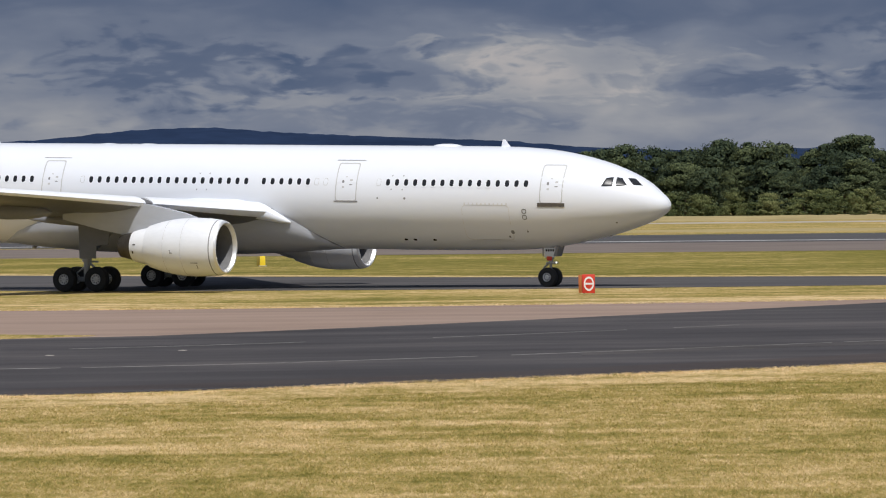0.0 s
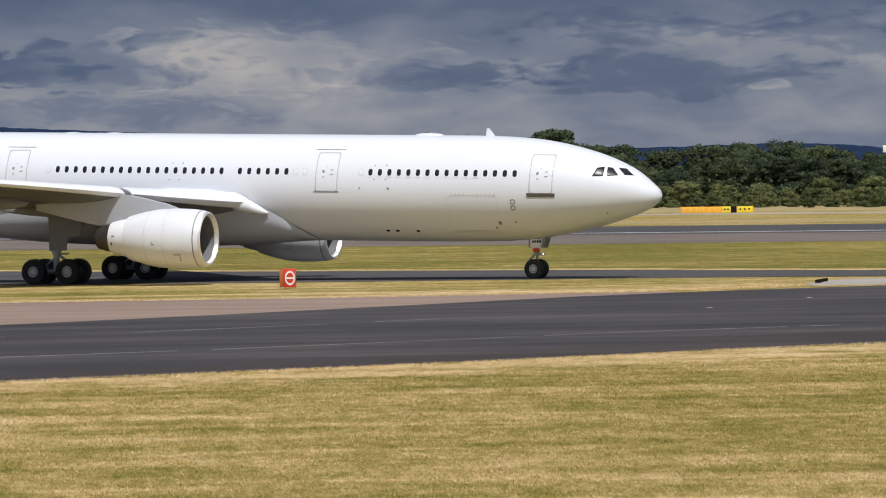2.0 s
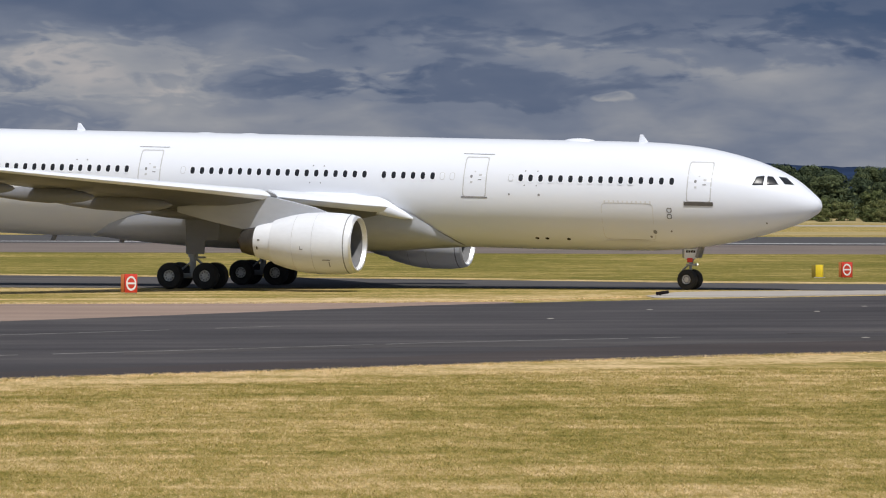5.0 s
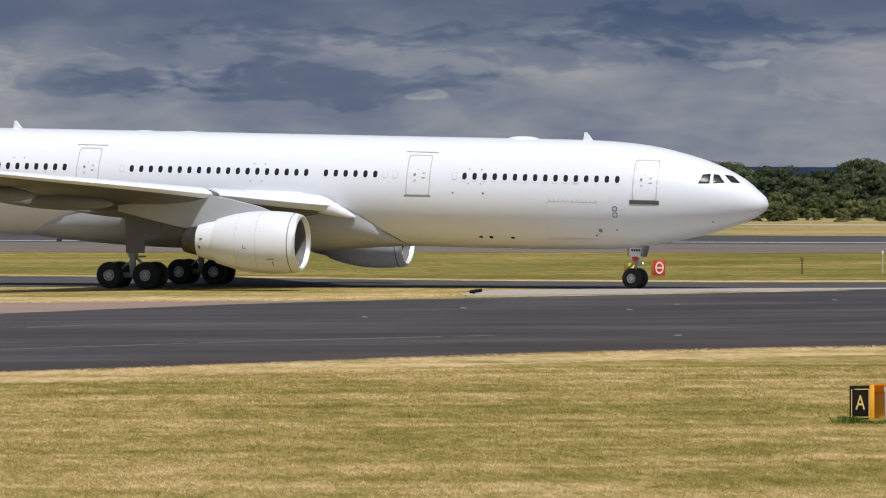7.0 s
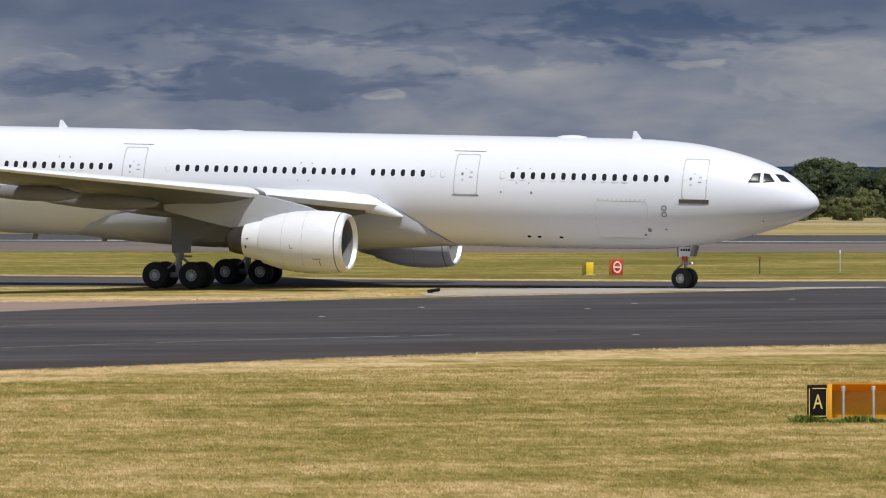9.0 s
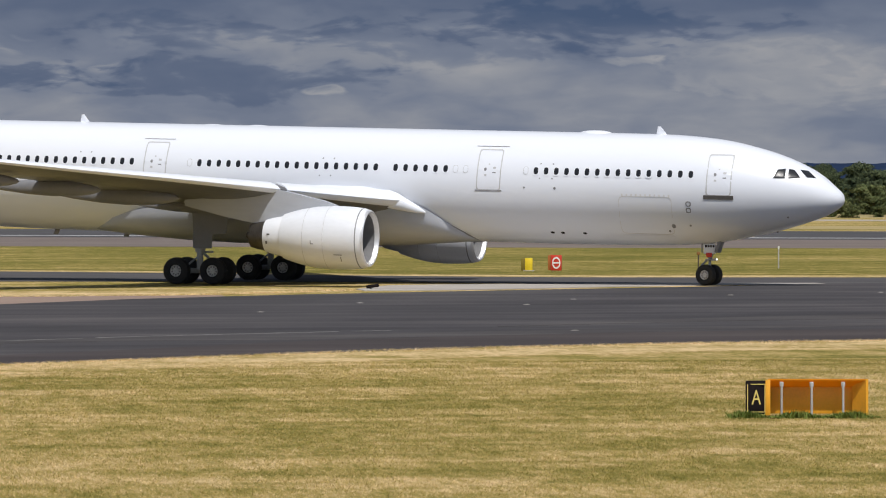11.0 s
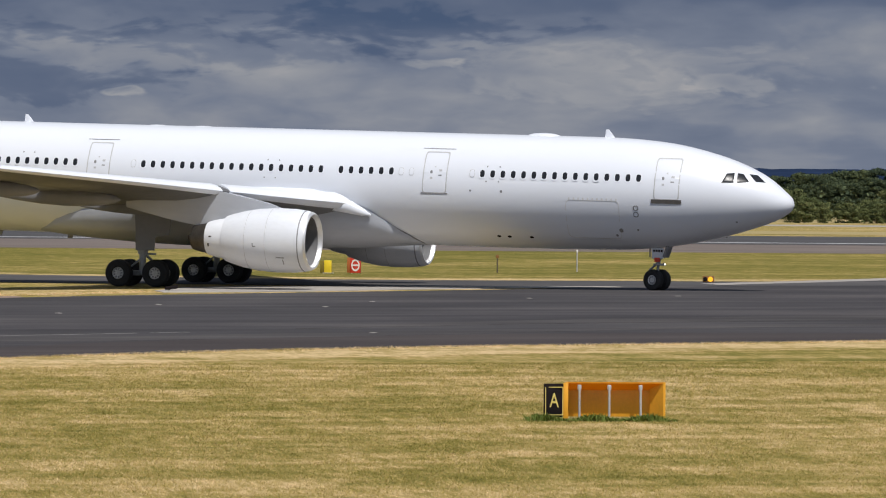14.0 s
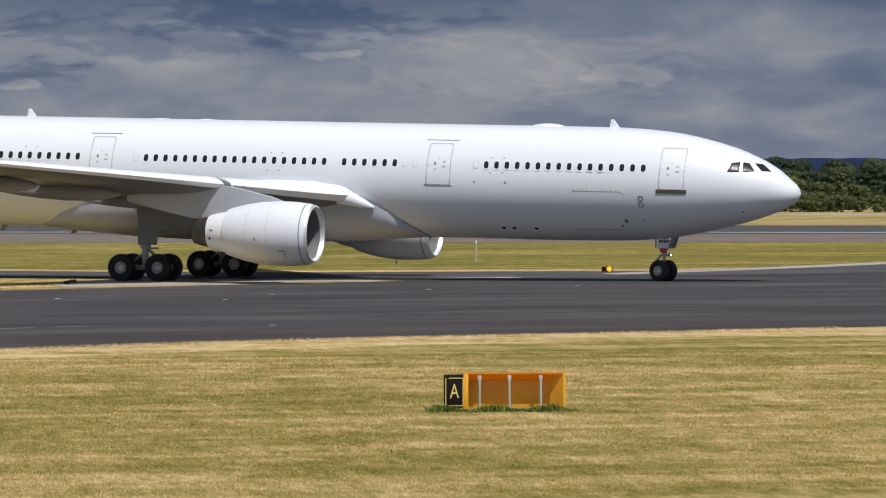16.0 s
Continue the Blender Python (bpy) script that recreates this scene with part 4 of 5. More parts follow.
def build_airliner():
    plane = thing("airliner", "white twin-engine wide-body airliner taxiing on asphalt", "airliner")

    def body(name, bm, mat, label="", smooth=True):
        ob = part(name, bm, mat, plane, label, smooth)
        ob.matrix_basis = AIRFRAME
        return ob

    fuselage = body("fuselage", fuselage_mesh(), PAINT, "glossy plain white fuselage")
    # belly fairing
    bm = bmesh.new()
    rings = []
    for x, w, top, low in ((18.6, 0.62, 2.56, 2.46), (19.2, 1.62, 2.98, 2.44), (20.0, 2.26, 3.50, 2.38), (20.8, 2.62, 4.0, 2.32), (21.7, 2.84, 4.5, 2.24), (22.6, 2.93, 4.85, 2.17), (25, 3.0, 4.8, 2.07), (29, 3.05, 4.6, 2.02), (32, 3.0, 4.2, 2.03), (34.5, 2.85, 4.0, 2.1), (36.5, 2.5, 3.7, 2.22), (38.3, 1.9, 3.3, 2.36), (39.6, 1.0, 2.8, 2.50)):
        mid, half = top, top - low
        rings.append([(GEAR_X - x, w * math.copysign(abs(math.cos(a)) ** 0.8, math.cos(a)), mid - half * abs(math.sin(a)) ** 0.75) for a in (math.pi * i / 28 for i in range(29))])
    loft(bm, rings, close=False)
    bmesh.ops.recalc_face_normals(bm, faces=bm.faces)
    body("belly_fairing", bm, FAIRING_SHADED, "belly fairing between the wings, paint greyed for underside shade")
    # seam of the fairing up to the wing root
    bm = bmesh.new()
    rings = []
    for i in range(13):
        s = i / 12
        x, z = 18.62 + 4.1 * s, 2.58 + 2.30 * s ** 0.88
        rings.append([on_skin(x, z, 0.0), on_skin(x, z, 0.05), on_skin(x + 0.09, z - 0.05, 0.05), on_skin(x + 0.09, z - 0.05, 0.0)])
    loft(bm, rings)
    part("fairing_seam", bm, SEAM, fuselage)
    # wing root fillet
    for side, label in ((-1, "swept right wing, grey darkened for underside shade"), (1, "swept left wing, grey darkened for underside shade")):
        w = body("wing", wing_mesh(side, WING), WING_SHADED, label)
        bm = bmesh.new()
        rings = []
        for x, y0, z0, r in ((20.9, 2.75, 3.92, 0.05), (21.3, 2.86, 4.06, 0.20), (21.9, 2.95, 4.28, 0.34), (22.7, 3.05, 4.50, 0.43), (24.0, 3.1, 4.70, 0.45), (26.5, 3.0, 4.76, 0.42), (30, 2.8, 4.6, 0.3)):
            rings.append([(GEAR_X - x, side * (y0 + r * 0.8 * math.sin(a)), z0 + r * math.cos(a)) for a in (2 * math.pi * i / 16 for i in range(16))])
        loft(bm, rings)
        bmesh.ops.recalc_face_normals(bm, faces=bm.faces)
        part("root_fillet", bm, PAINT, w, "smooth white wing root fillet")
        for y0, y1 in ((2.9, 9.15), (9.55, 19.6), (19.6, 28.6)):
            part("slat", slat_mesh(side, y0, y1), PAINT, w, "white leading edge slat")
        for y, x0, x1, z, r in ((6.6, 29.6, 35.2, 3.85, 0.30), (12.2, 30.6, 37.6, 4.38, 0.44), (16.6, 33.0, 39.4, 4.72, 0.40), (21.0, 35.4, 40.6, 5.08, 0.34)):
            part("flap_fairing", canoe_mesh(side, y, x0, x1, z, r), PAINT_GREY_SHADED, w, "flap track fairing, grey darkened for under-wing shade")
        for y0, y1 in ((3.2, 9.3), (9.5, 19.5), (19.7, 27.5)):
            bm = bmesh.new()
            rings = []
            for i in range(5):
                y = y0 + (y1 - y0) * i / 4
                le, chord, z, th = (interp(y, [(q[0], q[k]) for q in WING]) for k in (1, 2, 3, 4))
                rings.append([(GEAR_X - (le + chord * u), side * y, z - 0.066 * chord * u + chord * th * v) for u, v in ((0.74, -0.15), (0.80, -0.12), (1.02, -0.03), (1.02, 0.02), (0.80, 0.06))])
            loft(bm, rings)
            bmesh.ops.recalc_face_normals(bm, faces=bm.faces)
            part("flap", bm, PAINT_GREY_SHADED, w, "trailing edge flap, grey darkened for under-wing shade")
        bm = bmesh.new()
        rings = []
        for s in (0, 0.5, 1):
            rings.append([(GEAR_X - (38.3 + 2.3 * u * (1 - 0.5 * s) + 1.7 * s), side * (29.2 + 0.5 * s + 0.05 * v), 6.12 + 1.3 * s) for u, v in ((0, 0), (0.4, 1), (1, 0), (0.4, -1))])
        loft(bm, rings)
        part("winglet", bm, PAINT, w)
        build_engine(side, plane)
        tail = [(0.5, 53.2, 6.2, 6.9, 0.10), (5, 56.2, 4.2, 7.3, 0.095), (9.6, 59.3, 2.2, 7.75, 0.09)]
        body("tailplane", wing_mesh(side, tail), PAINT, "white tailplane")
    # fin
    bm = bmesh.new()
    rings = []
    for z, le, chord in ((7.9, 50.8, 9.0), (12, 54.4, 6.6), (16.6, 58.6, 4.0)):
        rings.append([(GEAR_X - (le + chord * u), chord * 0.1 * v, z) for u, v in FOIL])
    loft(bm, rings)
    bmesh.ops.recalc_face_normals(bm, faces=bm.faces)
    body("fin", bm, PAINT, "white tail fin")
    # cabin windows
    pane = None
    rows = [(15.12 - 0.533 * i, "w") for i in range(16)] + [(15.65, "b")] + [(22.55 - 0.533 * i, "w") for i in range(6)] + [(19.36, "b"), (18.82, "b")]
    rows += [(33.21 - 0.533 * i, "w") for i in range(19)] + [(33.75, "b")] + [(36.96 + 0.533 * i, "w") for i in range(26)]
    # the skin is the same all along the cabin, so the panes share their mesh
    meshes = {}
    for x, kind in rows:
        key = kind if 9.0 < x < 42 else (kind, x)
        zw = 6.16
        if key not in meshes:
            ref = x if key != kind else 25.0
            a = part("window", skin_patch(ref, zw, 0.24, 0.36, 0.010, 3.0), GLASS_DARK if kind == "w" else PAINT, fuselage, "dark oval cabin window" if kind == "w" else "blanked white window")
            b = part("surround", skin_frame(ref, zw, 0.30 if kind == "w" else 0.24, 0.43 if kind == "w" else 0.36, 0.075 if kind == "w" else 0.025, 0.006, 3.2, 0, 24), PAINT if kind == "w" else SEAM_FAINT, a)
            a.location.x = ref - x
            meshes[key] = (a, ref)
        else:
            a, ref = meshes[key]
            copy_thing(a, pose(ref - x, 0, 0))
    # doors
    for x, w, low, high, dark in ((5.71, 1.20, 5.14, 7.17, True), (17.58, 1.22, 5.14, 7.18, False), (35.66, 1.22, 5.16, 7.19, False), (53.4, 1.1, 5.2, 7.0, False)):
        z, hh = (low + high) / 2, high - low
        door = part("door", skin_patch(x, z, w - 0.04, hh - 0.04, 0.006, 16.0, 0, 90), PAINT, fuselage, "closed white cabin door")
        part("door_seam", skin_frame(x, z, w, hh, 0.055, 0.020, 16.0, 0, 90), SEAM_FAINT, door, "grey door outline")
        part("door_window", skin_patch(x + 0.20, z + 0.02, 0.13, 0.16, 0.012), SEAM, door, "small dark door window")
        part("door_handle", skin_bar(x - 0.35, x - 0.18, z - 0.14, 0.05, 0.014), SEAM, door)
        part("door_handle", skin_bar(x - 0.35, x - 0.20, z + 0.10, 0.10, 0.012), SEAM_FAINT, door)
        part("door_latch", skin_bar(x + 0.12, x + 0.24, z - 0.28, 0.10, 0.012), SEAM_FAINT, door)
        part("door_latch", skin_bar(x - 0.02, x + 0.06, z + 0.28, 0.06, 0.012), SEAM_FAINT, door)
        if dark:
            part("door_sill", skin_bar(x - 0.74, x + 0.74, low - 0.10, 0.20, 0.03), SILL, door, "dark scuffed sill plate")
        elif x < 30:
            part("door_sill", skin_bar(x - 0.70, x + 0.70, low - 0.03, 0.06, 0.02), SEAM, door, "dark sill strip")
        if x > 10:
            part("rain_gutter", skin_bar(x - 0.85, x + 0.85, high + 0.17, 0.03, 0.02), SEAM, door)
    # cargo door and hatches
    part("cargo_door", skin_frame(9.42, 4.06, 2.7, 1.87, 0.03, 0.006, 12.0), FAINT, fuselage, "faint cargo door outline")
    part("cargo_sill", skin_bar(8.15, 10.75, 3.06, 0.06, 0.015), PAINT, fuselage)
    for i in range(11):
        part("cargo_hinge", skin_bar(10.64 - 0.24 * i, 10.56 - 0.24 * i, 5.05, 0.13, 0.012), FAINT, fuselage)
    for z in (4.68, 4.36):
        part("hatch", skin_frame(7.22, z, 0.22, 0.21, 0.045, 0.010, 3.0), SEAM, fuselage, "small oval hatch")
    for x in (14.44, 13.9, 12.75):
        part("vent_hole", skin_patch(x, 3.06, 0.22, 0.11, 0.012, 2.0), BLACK, fuselage, "small dark vent hole")
    for x, z, s in ((14.1, 5.30, 0.13), (15.7, 5.30, 0.1), (14.9, 5.78, 0.07), (14.25, 5.78, 0.07), (14.9, 6.52, 0.07), (14.25, 6.52, 0.07), (26.5, 6.55, 0.07), (25.9, 6.55, 0.07), (26.6, 5.66, 0.07), (26.0, 5.66, 0.07), (7.2, 3.6, 0.10), (8.05, 3.55, 0.2), (8.3, 3.3, 0.12), (3.21, 3.36, 0.09), (2.41, 4.13, 0.09), (39.3, 6.6, 0.07), (39.9, 6.6, 0.07), (45.1, 3.6, 0.3)):
        part("service_port", skin_patch(x, z, s, s, 0.010, 2.4, 0, 14), SEAM, fuselage, "small service port")
    # cockpit
    for corners in (((3.10, 6.06), (2.54, 6.07), (2.57, 6.56), (2.93, 6.51)), ((2.39, 6.07), (1.84, 6.12), (2.17, 6.51), (2.43, 6.55)), ((1.55, 6.14), (1.13, 6.12), (1.58, 6.48), (1.93, 6.52))):
        part("cockpit_window", cockpit_pane(corners), GLASS_DARK, fuselage, "dark cockpit window")
    # crown aerials
    for x, hh, c in ((9.35, 0.42, 0.55), (40.75, 0.42, 0.55), (48.6, 0.28, 0.4)):
        bm = bmesh.new()
        zt = interp(x, CROWN) - 0.03
        rings = []
        for s in (0, 0.5, 1):
            rings.append([(GEAR_X - (x + c * u * (1 - 0.72 * s) + 0.34 * s - 0.3), 0.03 * v * (1 - 0.4 * s), zt + hh * s) for u, v in ((0, 0), (0.35, 1), (1, 0), (0.35, -1))])
        loft(bm, rings)
        part("aerial", bm, PAINT, fuselage, "white blade aerial on the crown")
    for x, ln, wd, hh in ((12.75, 0.85, 0.5, 0.16), (31.0, 0.6, 0.4, 0.07), (33.5, 0.6, 0.4, 0.07)):
        bm = bmesh.new()
        zt = interp(x, CROWN) - 0.04
        bmesh.ops.create_uvsphere(bm, u_segments=20, v_segments=10, radius=1, matrix=Matrix.Translation((GEAR_X - x, 0, zt)) @ Matrix.Diagonal((ln, wd, hh, 1)))
        part("dome", bm, PAINT, fuselage, "low white aerial dome")
    for x in (42.0, 38.0, 46.5):
        bm = bmesh.new()
        zt = interp(x, KEEL)
        rings = [[(GEAR_X - (x + 0.3 * u + 0.12 * s), 0.02 * v, zt + 0.05 - 0.33 * s) for u, v in ((0, 0), (0.4, 1), (1, 0), (0.4, -1))] for s in (0, 1)]
        loft(bm, rings)
        part("aerial", bm, SEAM, fuselage, "dark blade aerial on the keel")
    build_gear(plane)
    return plane


airliner = build_airliner()


# ---- signs, lights and posts on the field ----
def letter_object(text, size, mat, parent, m, name="letter"):
    cu = bpy.data.curves.new(name, "FONT")
    cu.body, cu.size, cu.extrude, cu.align_x, cu.align_y = text, size, 0.004, "CENTER", "CENTER"
    tmp = bpy.data.objects.new("tmp", cu)
    scene.collection.objects.link(tmp)
    dg = bpy.context.evaluated_depsgraph_get()
    me = bpy.data.meshes.new_from_object(tmp.evaluated_get(dg))
    bpy.data.objects.remove(tmp)
    me.materials.clear()
    me.materials.append(mat)
    ob = new(name, me)
    ob.parent = parent
    ob.matrix_basis = m
    return ob


def sign_a():
    """Guidance sign seen from its open back, a black panel with a letter at its end."""
    left, right = Vector((20.10, 79.42)), Vector((22.05, 79.04))
    turn = math.degrees(math.atan2(right.y - left.y, right.x - left.x))
    s = thing("taxiway_sign", "yellow taxiway guidance sign with black lettered panel, in weeds", "sign", pose(left.x, left.y, 0, 0, 0, turn))
    long = (right - left).length
    hh = 0.70
    low = 0.05
    bm = bmesh.new()
    add_box(bm, (long / 2 - 0.08, 0.345, low + hh / 2 - 0.05), (long - 0.17, 0.025, hh - 0.12), 0.006)
    part("back_panel", bm, YELLOW, s, "orange-yellow rear of the sign panel")
    # splayed flanges: the top one and the end one open towards the front
    bm = bmesh.new()
    loft(bm, [[(x, 0.33, low + hh - 0.15), (x, -0.01, low + hh), (x, -0.01, low + hh + 0.03), (x, 0.36, low + hh - 0.11)] for x in (0.0, long * 0.5, long)])
    part("top_flange", bm, YELLOW_SHEET, s, "bright yellow top flange", smooth=False)
    bm = bmesh.new()
    loft(bm, [[(long - 0.27, 0.24, z0), (long - 0.01, -0.02, z1), (long + 0.035, -0.02, z1), (long - 0.23, 0.27, z0)] for z0, z1 in ((low + 0.06, low - 0.02), (low + 0.4, low + 0.4), (low + hh - 0.12, low + hh + 0.03))])
    part("end_flange", bm, YELLOW, s, "bright yellow end flange", smooth=False)
    bm = bmesh.new()
    add_box(bm, (0.0, 0.0, low + hh / 2), (0.10, 0.05, hh + 0.02), 0.008)
    part("end_post", bm, YELLOW, s)
    for i, x in enumerate((0.27, 0.86, 1.48)):
        bm = bmesh.new()
        add_rod(bm, (x * long / 1.94, -0.02 - 0.02 * i, 0.0), (x * long / 1.94, -0.02, low + hh - 0.05), 0.026, 0.026, 10)
        add_box(bm, (x * long / 1.94, 0.0, low + hh - 0.08), (0.08, 0.07, 0.10), 0.01)
        part("support_post", bm, POST, s, "pale galvanised support post")
    # lettered end panel, turned to the camera side
    bm = bmesh.new()
    add_box(bm, (-0.235, 0.03, low + hh / 2 + 0.0), (0.42, 0.10, hh - 0.02), 0.012, pose(0, 0, 0, 0, 0, 6))
    panel = part("letter_panel", bm, BLACK, s, "black panel with yellow letter A and border")
    for cx, cz, w, h2 in ((-0.235, low + 0.62, 0.36, 0.016), (-0.235, low + 0.06, 0.36, 0.016), (-0.41, low + 0.34, 0.016, 0.56), (-0.06, low + 0.34, 0.016, 0.56)):
        bm = bmesh.new()
        add_box(bm, (cx, -0.026 + (cx + 0.235) * 0.1, cz), (w, 0.012, h2))
        part("border", bm, YELLOW_PALE, panel)
    letter_object("A", 0.46, YELLOW_PALE, panel, pose(-0.235, -0.026, low + 0.34, 90, 0, 6) @ Matrix.Diagonal((0.62, 0.92, 1, 1)))
    return s


def weeds():
    """Rank green weeds left unmown round the sign."""
    verts, faces = [], []
    rng = np.random.default_rng(8)
    a, b = np.array([19.29, 79.25]), np.array([22.19, 78.82])
    for i in range(1500):
        t = rng.random()
        dens = 0.5 + 0.5 * math.sin(t * 17)
        c = a + (b - a) * t + rng.normal(size=2) * (0.05, 0.13)
        hh = (0.04 + 0.13 * dens) * rng.uniform(0.5, 1.1)
        lean = rng.normal(size=2) * 0.07
        w = rng.uniform(0.008, 0.02)
        d = rng.normal(size=2)
        d = d / np.linalg.norm(d) * w
        k = len(verts)
        verts += [(c[0] - d[0], c[1] - d[1], 0), (c[0] + d[0], c[1] + d[1], 0), (c[0] + lean[0] * 0.5 + d[0] * 1.4, c[1] + lean[1] * 0.5 + d[1] * 1.4, hh * 0.6), (c[0] + lean[0], c[1] + lean[1], hh)]
        faces += [(k, k + 1, k + 2), (k, k + 2, k + 3)]
    me = bpy.data.meshes.new("weeds")
    me.from_pydata(verts, [], faces)
    me.materials.append(WEED)
    return tagged(new("weeds", me), "rank green weeds round the foot of the sign", "weeds", kind="stuff")


def red_board(x, y, turn, group="red boards beside the taxiway"):
    """A small red box sign with a white ring and bar."""
    s = thing("red_marker_sign", "small red box sign with a white ring and bar on grass", "sign", pose(x, y, 0, 0, 0, turn), group)
    bm = bmesh.new()
    add_box(bm, (0, 0, 0.52), (0.62, 0.32, 0.92), 0.015)
    box = part("box", bm, RED, s)
    bm = bmesh.new()
    add_box(bm, (-0.41, 0.05, 0.52), (0.17, 0.34, 0.90), 0.01)
    part("side_cover", bm, RED_SIDE, s, "rusty orange side cover")
    bm = bmesh.new()
    rings = []
    for r, yy in ((0.36, -0.162), (0.36, -0.172), (0.26, -0.172), (0.26, -0.162)):
        rings.append([(0.02 + r * 0.70 * math.cos(a), yy, 0.52 + r * math.sin(a)) for a in (2 * math.pi * i / 32 for i in range(32))])
    loft(bm, rings, caps=(False, False))
    part("ring", bm, WHITE, box, "white ring")
    bm = bmesh.new()
    add_box(bm, (0.02, -0.167, 0.52), (0.40, 0.012, 0.09))
    part("bar", bm, WHITE, box, "white bar")
    for dx in (-0.22, 0.22):
        bm = bmesh.new()
        add_rod(bm, (dx, 0, 0), (dx, 0, 0.08), 0.03, 0.03, 8)
        part("foot", bm, POST, s)
    return s


def yellow_cabinet(x, y, turn):
    s = thing("yellow_cabinet", "small yellow ground cabinet on the grass", "cabinet", pose(x, y, 0, 0, 0, turn))
    bm = bmesh.new()
    add_box(bm, (0, 0, 0.42), (0.42, 0.4, 0.74), 0.02)
    part("body", bm, YELLOW_FAR, s)
    bm = bmesh.new()
    add_box(bm, (-0.33, 0.02, 0.40), (0.26, 0.36, 0.74), 0.02)
    part("side_box", bm, OLIVE, s, "dark olive side box")
    bm = bmesh.new()
    add_box(bm, (0, 0, 0.025), (0.6, 0.5, 0.05), 0.005)
    part("plinth", bm, POST, s)
    return s


def marker_post(x, y, tall, top):
    s = thing("marker_post", "slim pale marker post standing in the grass", "post", pose(x, y, 0))
    bm = bmesh.new()
    add_rod(bm, (0, 0, 0), (0, 0, tall), 0.045, 0.04, 8)
    part("pole", bm, POST if top else BARK, s)
    bm = bmesh.new()
    add_box(bm, (0, 0, tall + 0.06), (0.2, 0.14, 0.2) if not top else (0.1, 0.08, 0.18), 0.02)
    part("cap", bm, WHITE if top else AMBER_BOX, s)
    return s


def edge_light(x, y):
    s = thing("taxiway_light", "low dark taxiway edge light on a dry tuft", "light", pose(x, y, 0, 0, 0, -12))
    bm = bmesh.new()
    add_box(bm, (0, 0, 0.17), (0.62, 0.25, 0.16), 0.04, pose(0, 0, 0, 0, -8, 0))
    part("housing", bm, BLACK, s)
    bm = bmesh.new()
    add_rod(bm, (-0.1, 0, 0), (-0.1, 0, 0.16), 0.05, 0.05, 8)
    part("stem", bm, BLACK, s)
    return s


def amber_light(x, y, turn):
    s = thing("amber_guard_light", "lit amber guard light box beside the taxiway", "light", pose(x, y, 0.04, 0, 0, turn))
    bm = bmesh.new()
    add_box(bm, (0, 0, 0.22), (0.62, 0.26, 0.34), 0.03)
    part("housing", bm, AMBER_BOX, s, "dark orange housing")
    bm = bmesh.new()
    add_rod(bm, (0.13, -0.13, 0.22), (0.13, -0.17, 0.22), 0.14, 0.11, 18)
    part("lamp", bm, AMBER, s, "glowing amber lens")
    bm = bmesh.new()
    add_rod(bm, (-0.16, -0.13, 0.22), (-0.16, -0.16, 0.22), 0.12, 0.10, 18)
    part("lamp", bm, BLACK, s, "unlit lens")
    for dx in (-0.2, 0.2):
        bm = bmesh.new()
        add_rod(bm, (dx, 0, 0), (dx, 0, 0.08), 0.03, 0.03, 8)
        part("foot", bm, POST, s)
    return s


def far_board(x, y, turn, long):
    """A long row of yellow location boards, seen from far off."""
    s = thing("far_sign_row", "long low row of yellow and black guidance boards", "sign", pose(x, y, 0, 0, 0, turn))
    widths = [(0.0, 0.57, YELLOW), (0.57, 0.69, YELLOW_FAR), (0.69, 0.77, BLACK), (0.77, 1.0, YELLOW_FAR)]
    for a, b, m in widths:
        bm = bmesh.new()
        add_box(bm, (long * (a + b) / 2, 0, 0.80), (long * (b - a) - 0.08, 0.3, 1.35), 0.03)
        part("board", bm, m, s)
    for i in range(6):
        bm = bmesh.new()
        add_box(bm, (long * (0.05 + 0.085 * i), -0.17, 0.75), (0.18, 0.04, 0.9))
        part("marking_bar", bm, YELLOW_PALE, s)
    for a in (0.61, 0.65, 0.82, 0.88, 0.94):
        bm = bmesh.new()
        add_box(bm, (long * a, -0.17, 0.85), (0.35, 0.04, 0.35))
        part("marking_bar", bm, BLACK, s)
    for i in range(7):
        bm = bmesh.new()
        add_rod(bm, (long * (0.03 + i * 0.155), 0, 0), (long * (0.03 + i * 0.155), 0, 0.2), 0.06, 0.06, 8)
        part("foot", bm, POST, s)
    return s


def orange_barrier(x, y, turn, long):
    s = thing("orange_barrier", "low orange barrier beside the far track", "barrier", pose(x, y, 0, 0, 0, turn))
    n = 6
    for i in range(n):
        bm = bmesh.new()
        add_box(bm, (long * (i + 0.5) / n, 0, 0.45), (long / n - 0.1, 0.4, 0.9), 0.08)
        part("segment", bm, RED_BARRIER, s)
    return s


RED_BARRIER = material("orange_red_plastic", (0.75, 0.13, 0.03), 0.5, vary=0.05, scale=2)

sign_a()
weeds()
red_board(3.82, 200.07, -3)
red_board(47.19, 238.06, -20)
yellow_cabinet(45.78, 239.43, -20)
yellow_cabinet(-19.21, 312.54, 5)
marker_post(56.96, 242.46, 0.95, False)
marker_post(62.84, 245.64, 1.25, True)
edge_light(29.15, 192.49)
amber_light(61.31, 210.91, -27)
far_board(101.35, 870.76, -2, 15.8)
orange_barrier(182.55, 870.23, -3, 9.6)


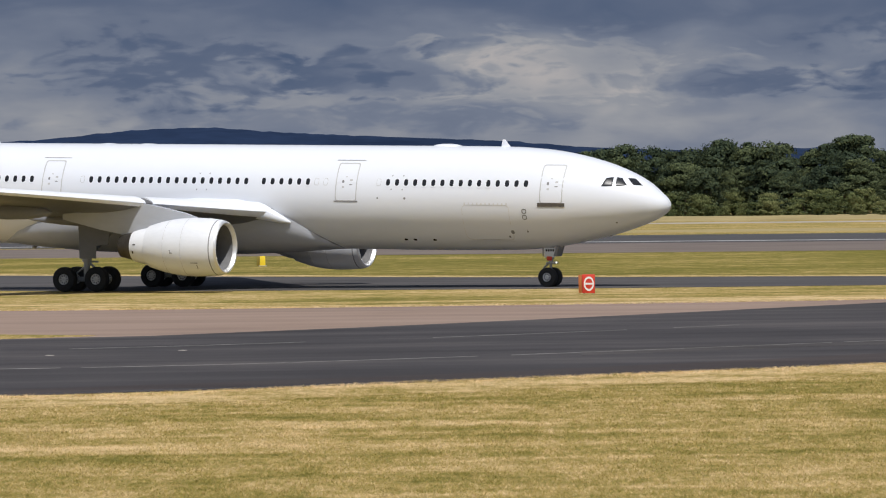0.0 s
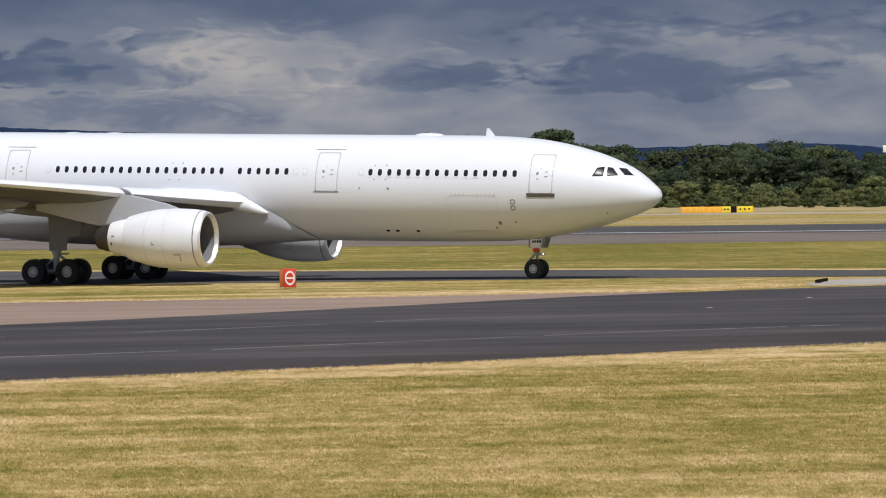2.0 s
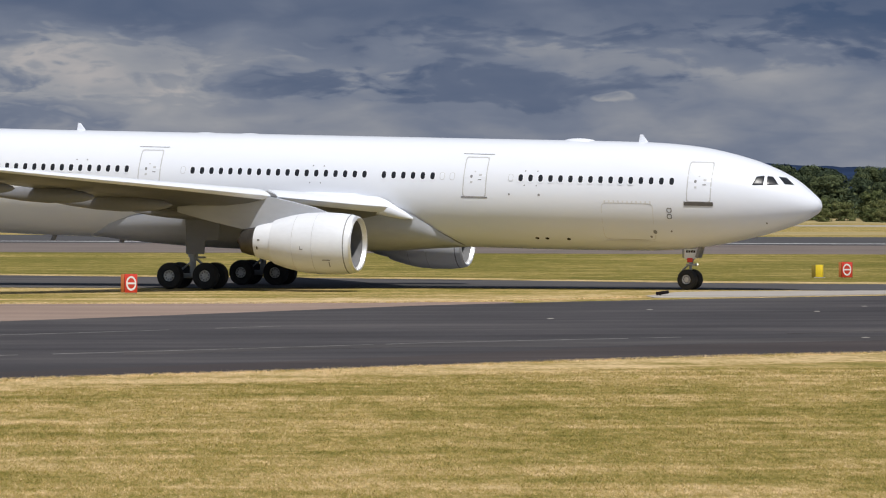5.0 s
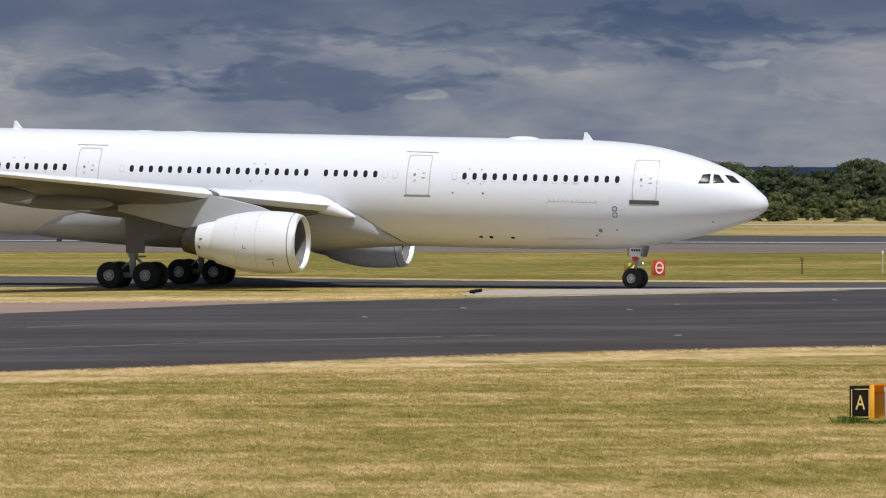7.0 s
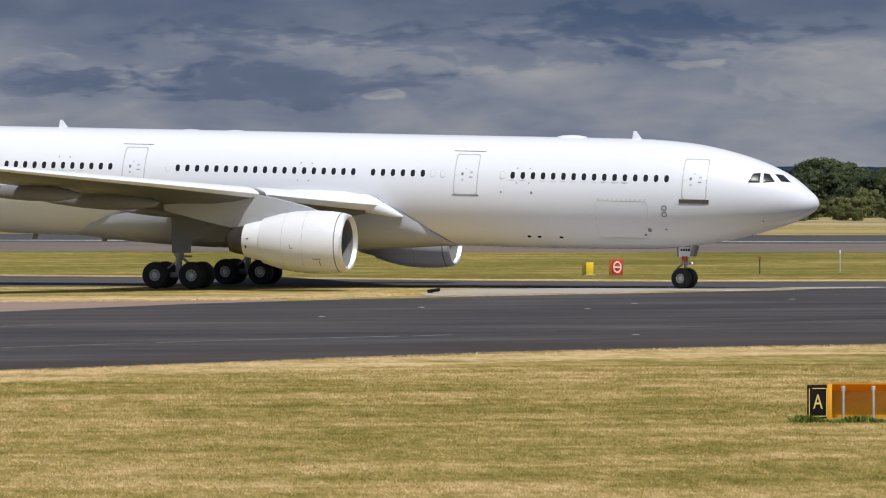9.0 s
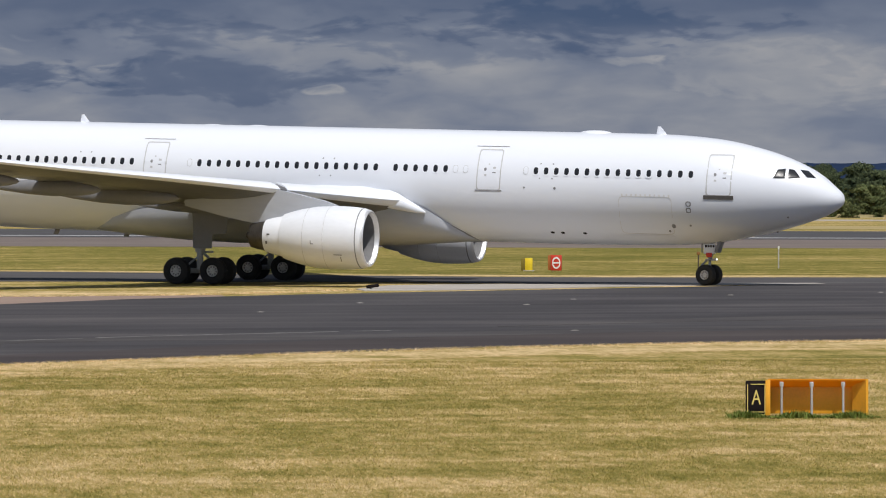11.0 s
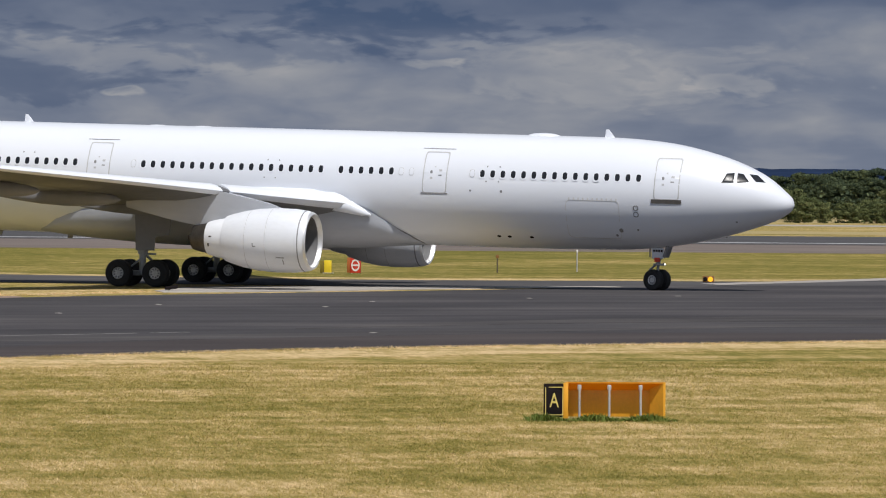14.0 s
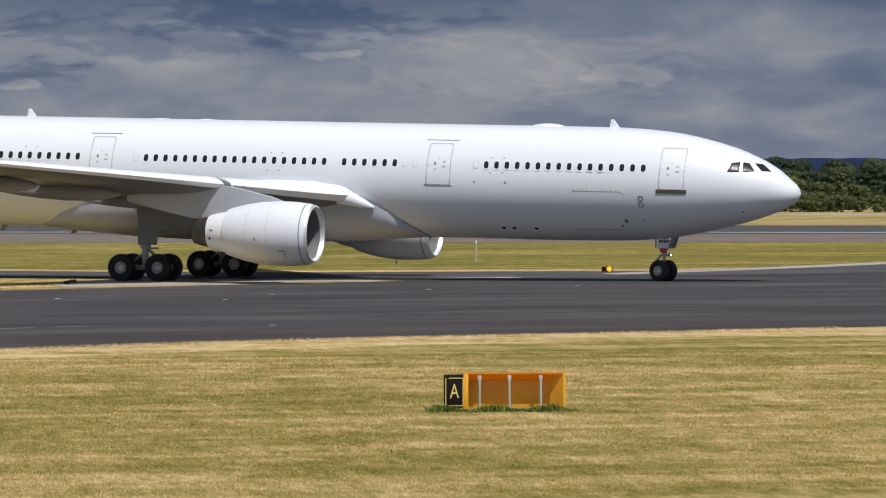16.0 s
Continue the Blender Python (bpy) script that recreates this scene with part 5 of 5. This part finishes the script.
def mast(turn, up):
    """A white beacon on a pole above the far trees."""
    d = 1280
    x, y = d * math.sin(radians(turn * STEP)), d * math.cos(radians(turn * STEP))
    top = EYE + d * math.tan(radians(up * STEP))
    s = thing("beacon_mast", "pale square beacon on a mast among the trees", "mast", pose(x, y, 0))
    bm = bmesh.new()
    add_rod(bm, (0, 0, 0), (0, 0, top - 1), 0.22, 0.15, 10)
    part("pole", bm, POST, s)
    bm = bmesh.new()
    add_box(bm, (0, 0, top), (1.9, 1.4, 2.2), 0.1)
    part("beacon", bm, WHITE, s, "white beacon box")
    return s


mast(19.5, 1.2)


# ---- grass blades on the near field and along the taxiway edges ----
def blades():
    """Blades all over the near field, and longer fringes where it meets the paving."""
    rng = np.random.default_rng(3)
    n = 560000
    y = rng.uniform(57, 108, n)
    x = rng.uniform(-0.135, 0.385, n) * y
    grid = np.linspace(-20, 46, 400)
    edge = np.interp(x, grid, [interp(v, NEAR_EDGE) for v in grid])
    keep = y < edge - 0.05
    verge = (edge - y)[keep] < rng.normal(5.0, 2.0, int(keep.sum()))
    x, y = x[keep], y[keep]
    clump = np.sin(x * 2.1 + np.sin(y * 0.9) * 2) * np.sin(y * 1.3 + x * 0.7)
    tall = 0.030 + 0.010 * clump
    ex = rng.uniform(-16, 44, 14000)
    ey = np.interp(ex, grid, [interp(v, NEAR_EDGE) for v in grid]) - np.abs(rng.normal(0, 0.6, 14000)) + 0.1
    fx = rng.uniform(-24, 28, 8000)
    fy = np.array([interp(v, [(-24.71, 180.46), (-3.06, 178.56), (16.9, 180.56), (29.42, 191.01)]) for v in fx]) + np.abs(rng.normal(0, 0.7, 8000)) + 0.3
    wide = np.concatenate([0.007 * y / 70, np.full(14000, 0.014), np.full(8000, 0.03)])
    x, y = np.concatenate([x, ex, fx]), np.concatenate([y, ey, fy])
    tall = np.concatenate([tall, np.full(14000, 0.06), np.full(8000, 0.07)]) * rng.uniform(0.5, 1.5, len(x))
    a = rng.uniform(0, 6.283, len(x))
    lx, ly = rng.normal(0, 0.9, len(x)) * tall, rng.normal(0, 0.9, len(x)) * tall
    v = np.zeros((len(x), 3, 3))
    v[:, 0] = np.stack([x - np.cos(a) * wide, y - np.sin(a) * wide, np.zeros_like(x)], 1)
    v[:, 1] = np.stack([x + np.cos(a) * wide, y + np.sin(a) * wide, np.zeros_like(x)], 1)
    v[:, 2] = np.stack([x + lx, y + ly, tall], 1)
    me = bpy.data.meshes.new("grass_blades")
    me.vertices.add(len(x) * 3)
    me.vertices.foreach_set("co", v.ravel())
    me.loops.add(len(x) * 3)
    me.loops.foreach_set("vertex_index", np.arange(len(x) * 3))
    me.polygons.add(len(x))
    me.polygons.foreach_set("loop_start", np.arange(len(x)) * 3)
    me.update(calc_edges=True)
    me.materials.append(BLADES)
    me.materials.append(BLADES_DRY)
    me.polygons.foreach_set("material_index", np.concatenate([verge, np.ones(22000)]).astype(np.int32))
    return tagged(new("grass_blades", me), "short dry and green grass blades along the field", "grass", kind="stuff")


blades()


# ---- what moves ----
def motions():
    rows = [(t, pose(x, y, 0.03, 0, 0, turn)) for t, x, y, turn in TAXI]
    walk(airliner, rows)
    # distance rolled, every tenth of a second
    track = [(t, x) for t, x, y, turn in TAXI], [(t, y) for t, x, y, turn in TAXI]
    rolled, rows = 0.0, [(0.0, 0.0)]
    px, py = TAXI[0][1], TAXI[0][2]
    for i in range(1, 161):
        t = i / 10
        qx, qy = interp(t, track[0]), interp(t, track[1])
        rolled += math.hypot(qx - px, qy - py)
        px, py = qx, qy
        rows.append((t, rolled))
    # the nose wheels steer to the right as the turn tightens
    steer = [(0, -4), (6, -12), (11, -18), (16, -22)]
    for wheel, centre, across, radius, turns in WHEELS:
        walk(wheel, [(t, pose(*centre, 0, 0, turns * interp(t, steer)) @ Matrix.Translation((0, across, 0)) @ Matrix.Rotation(s / radius, 4, "Y")) for t, s in rows])


motions()
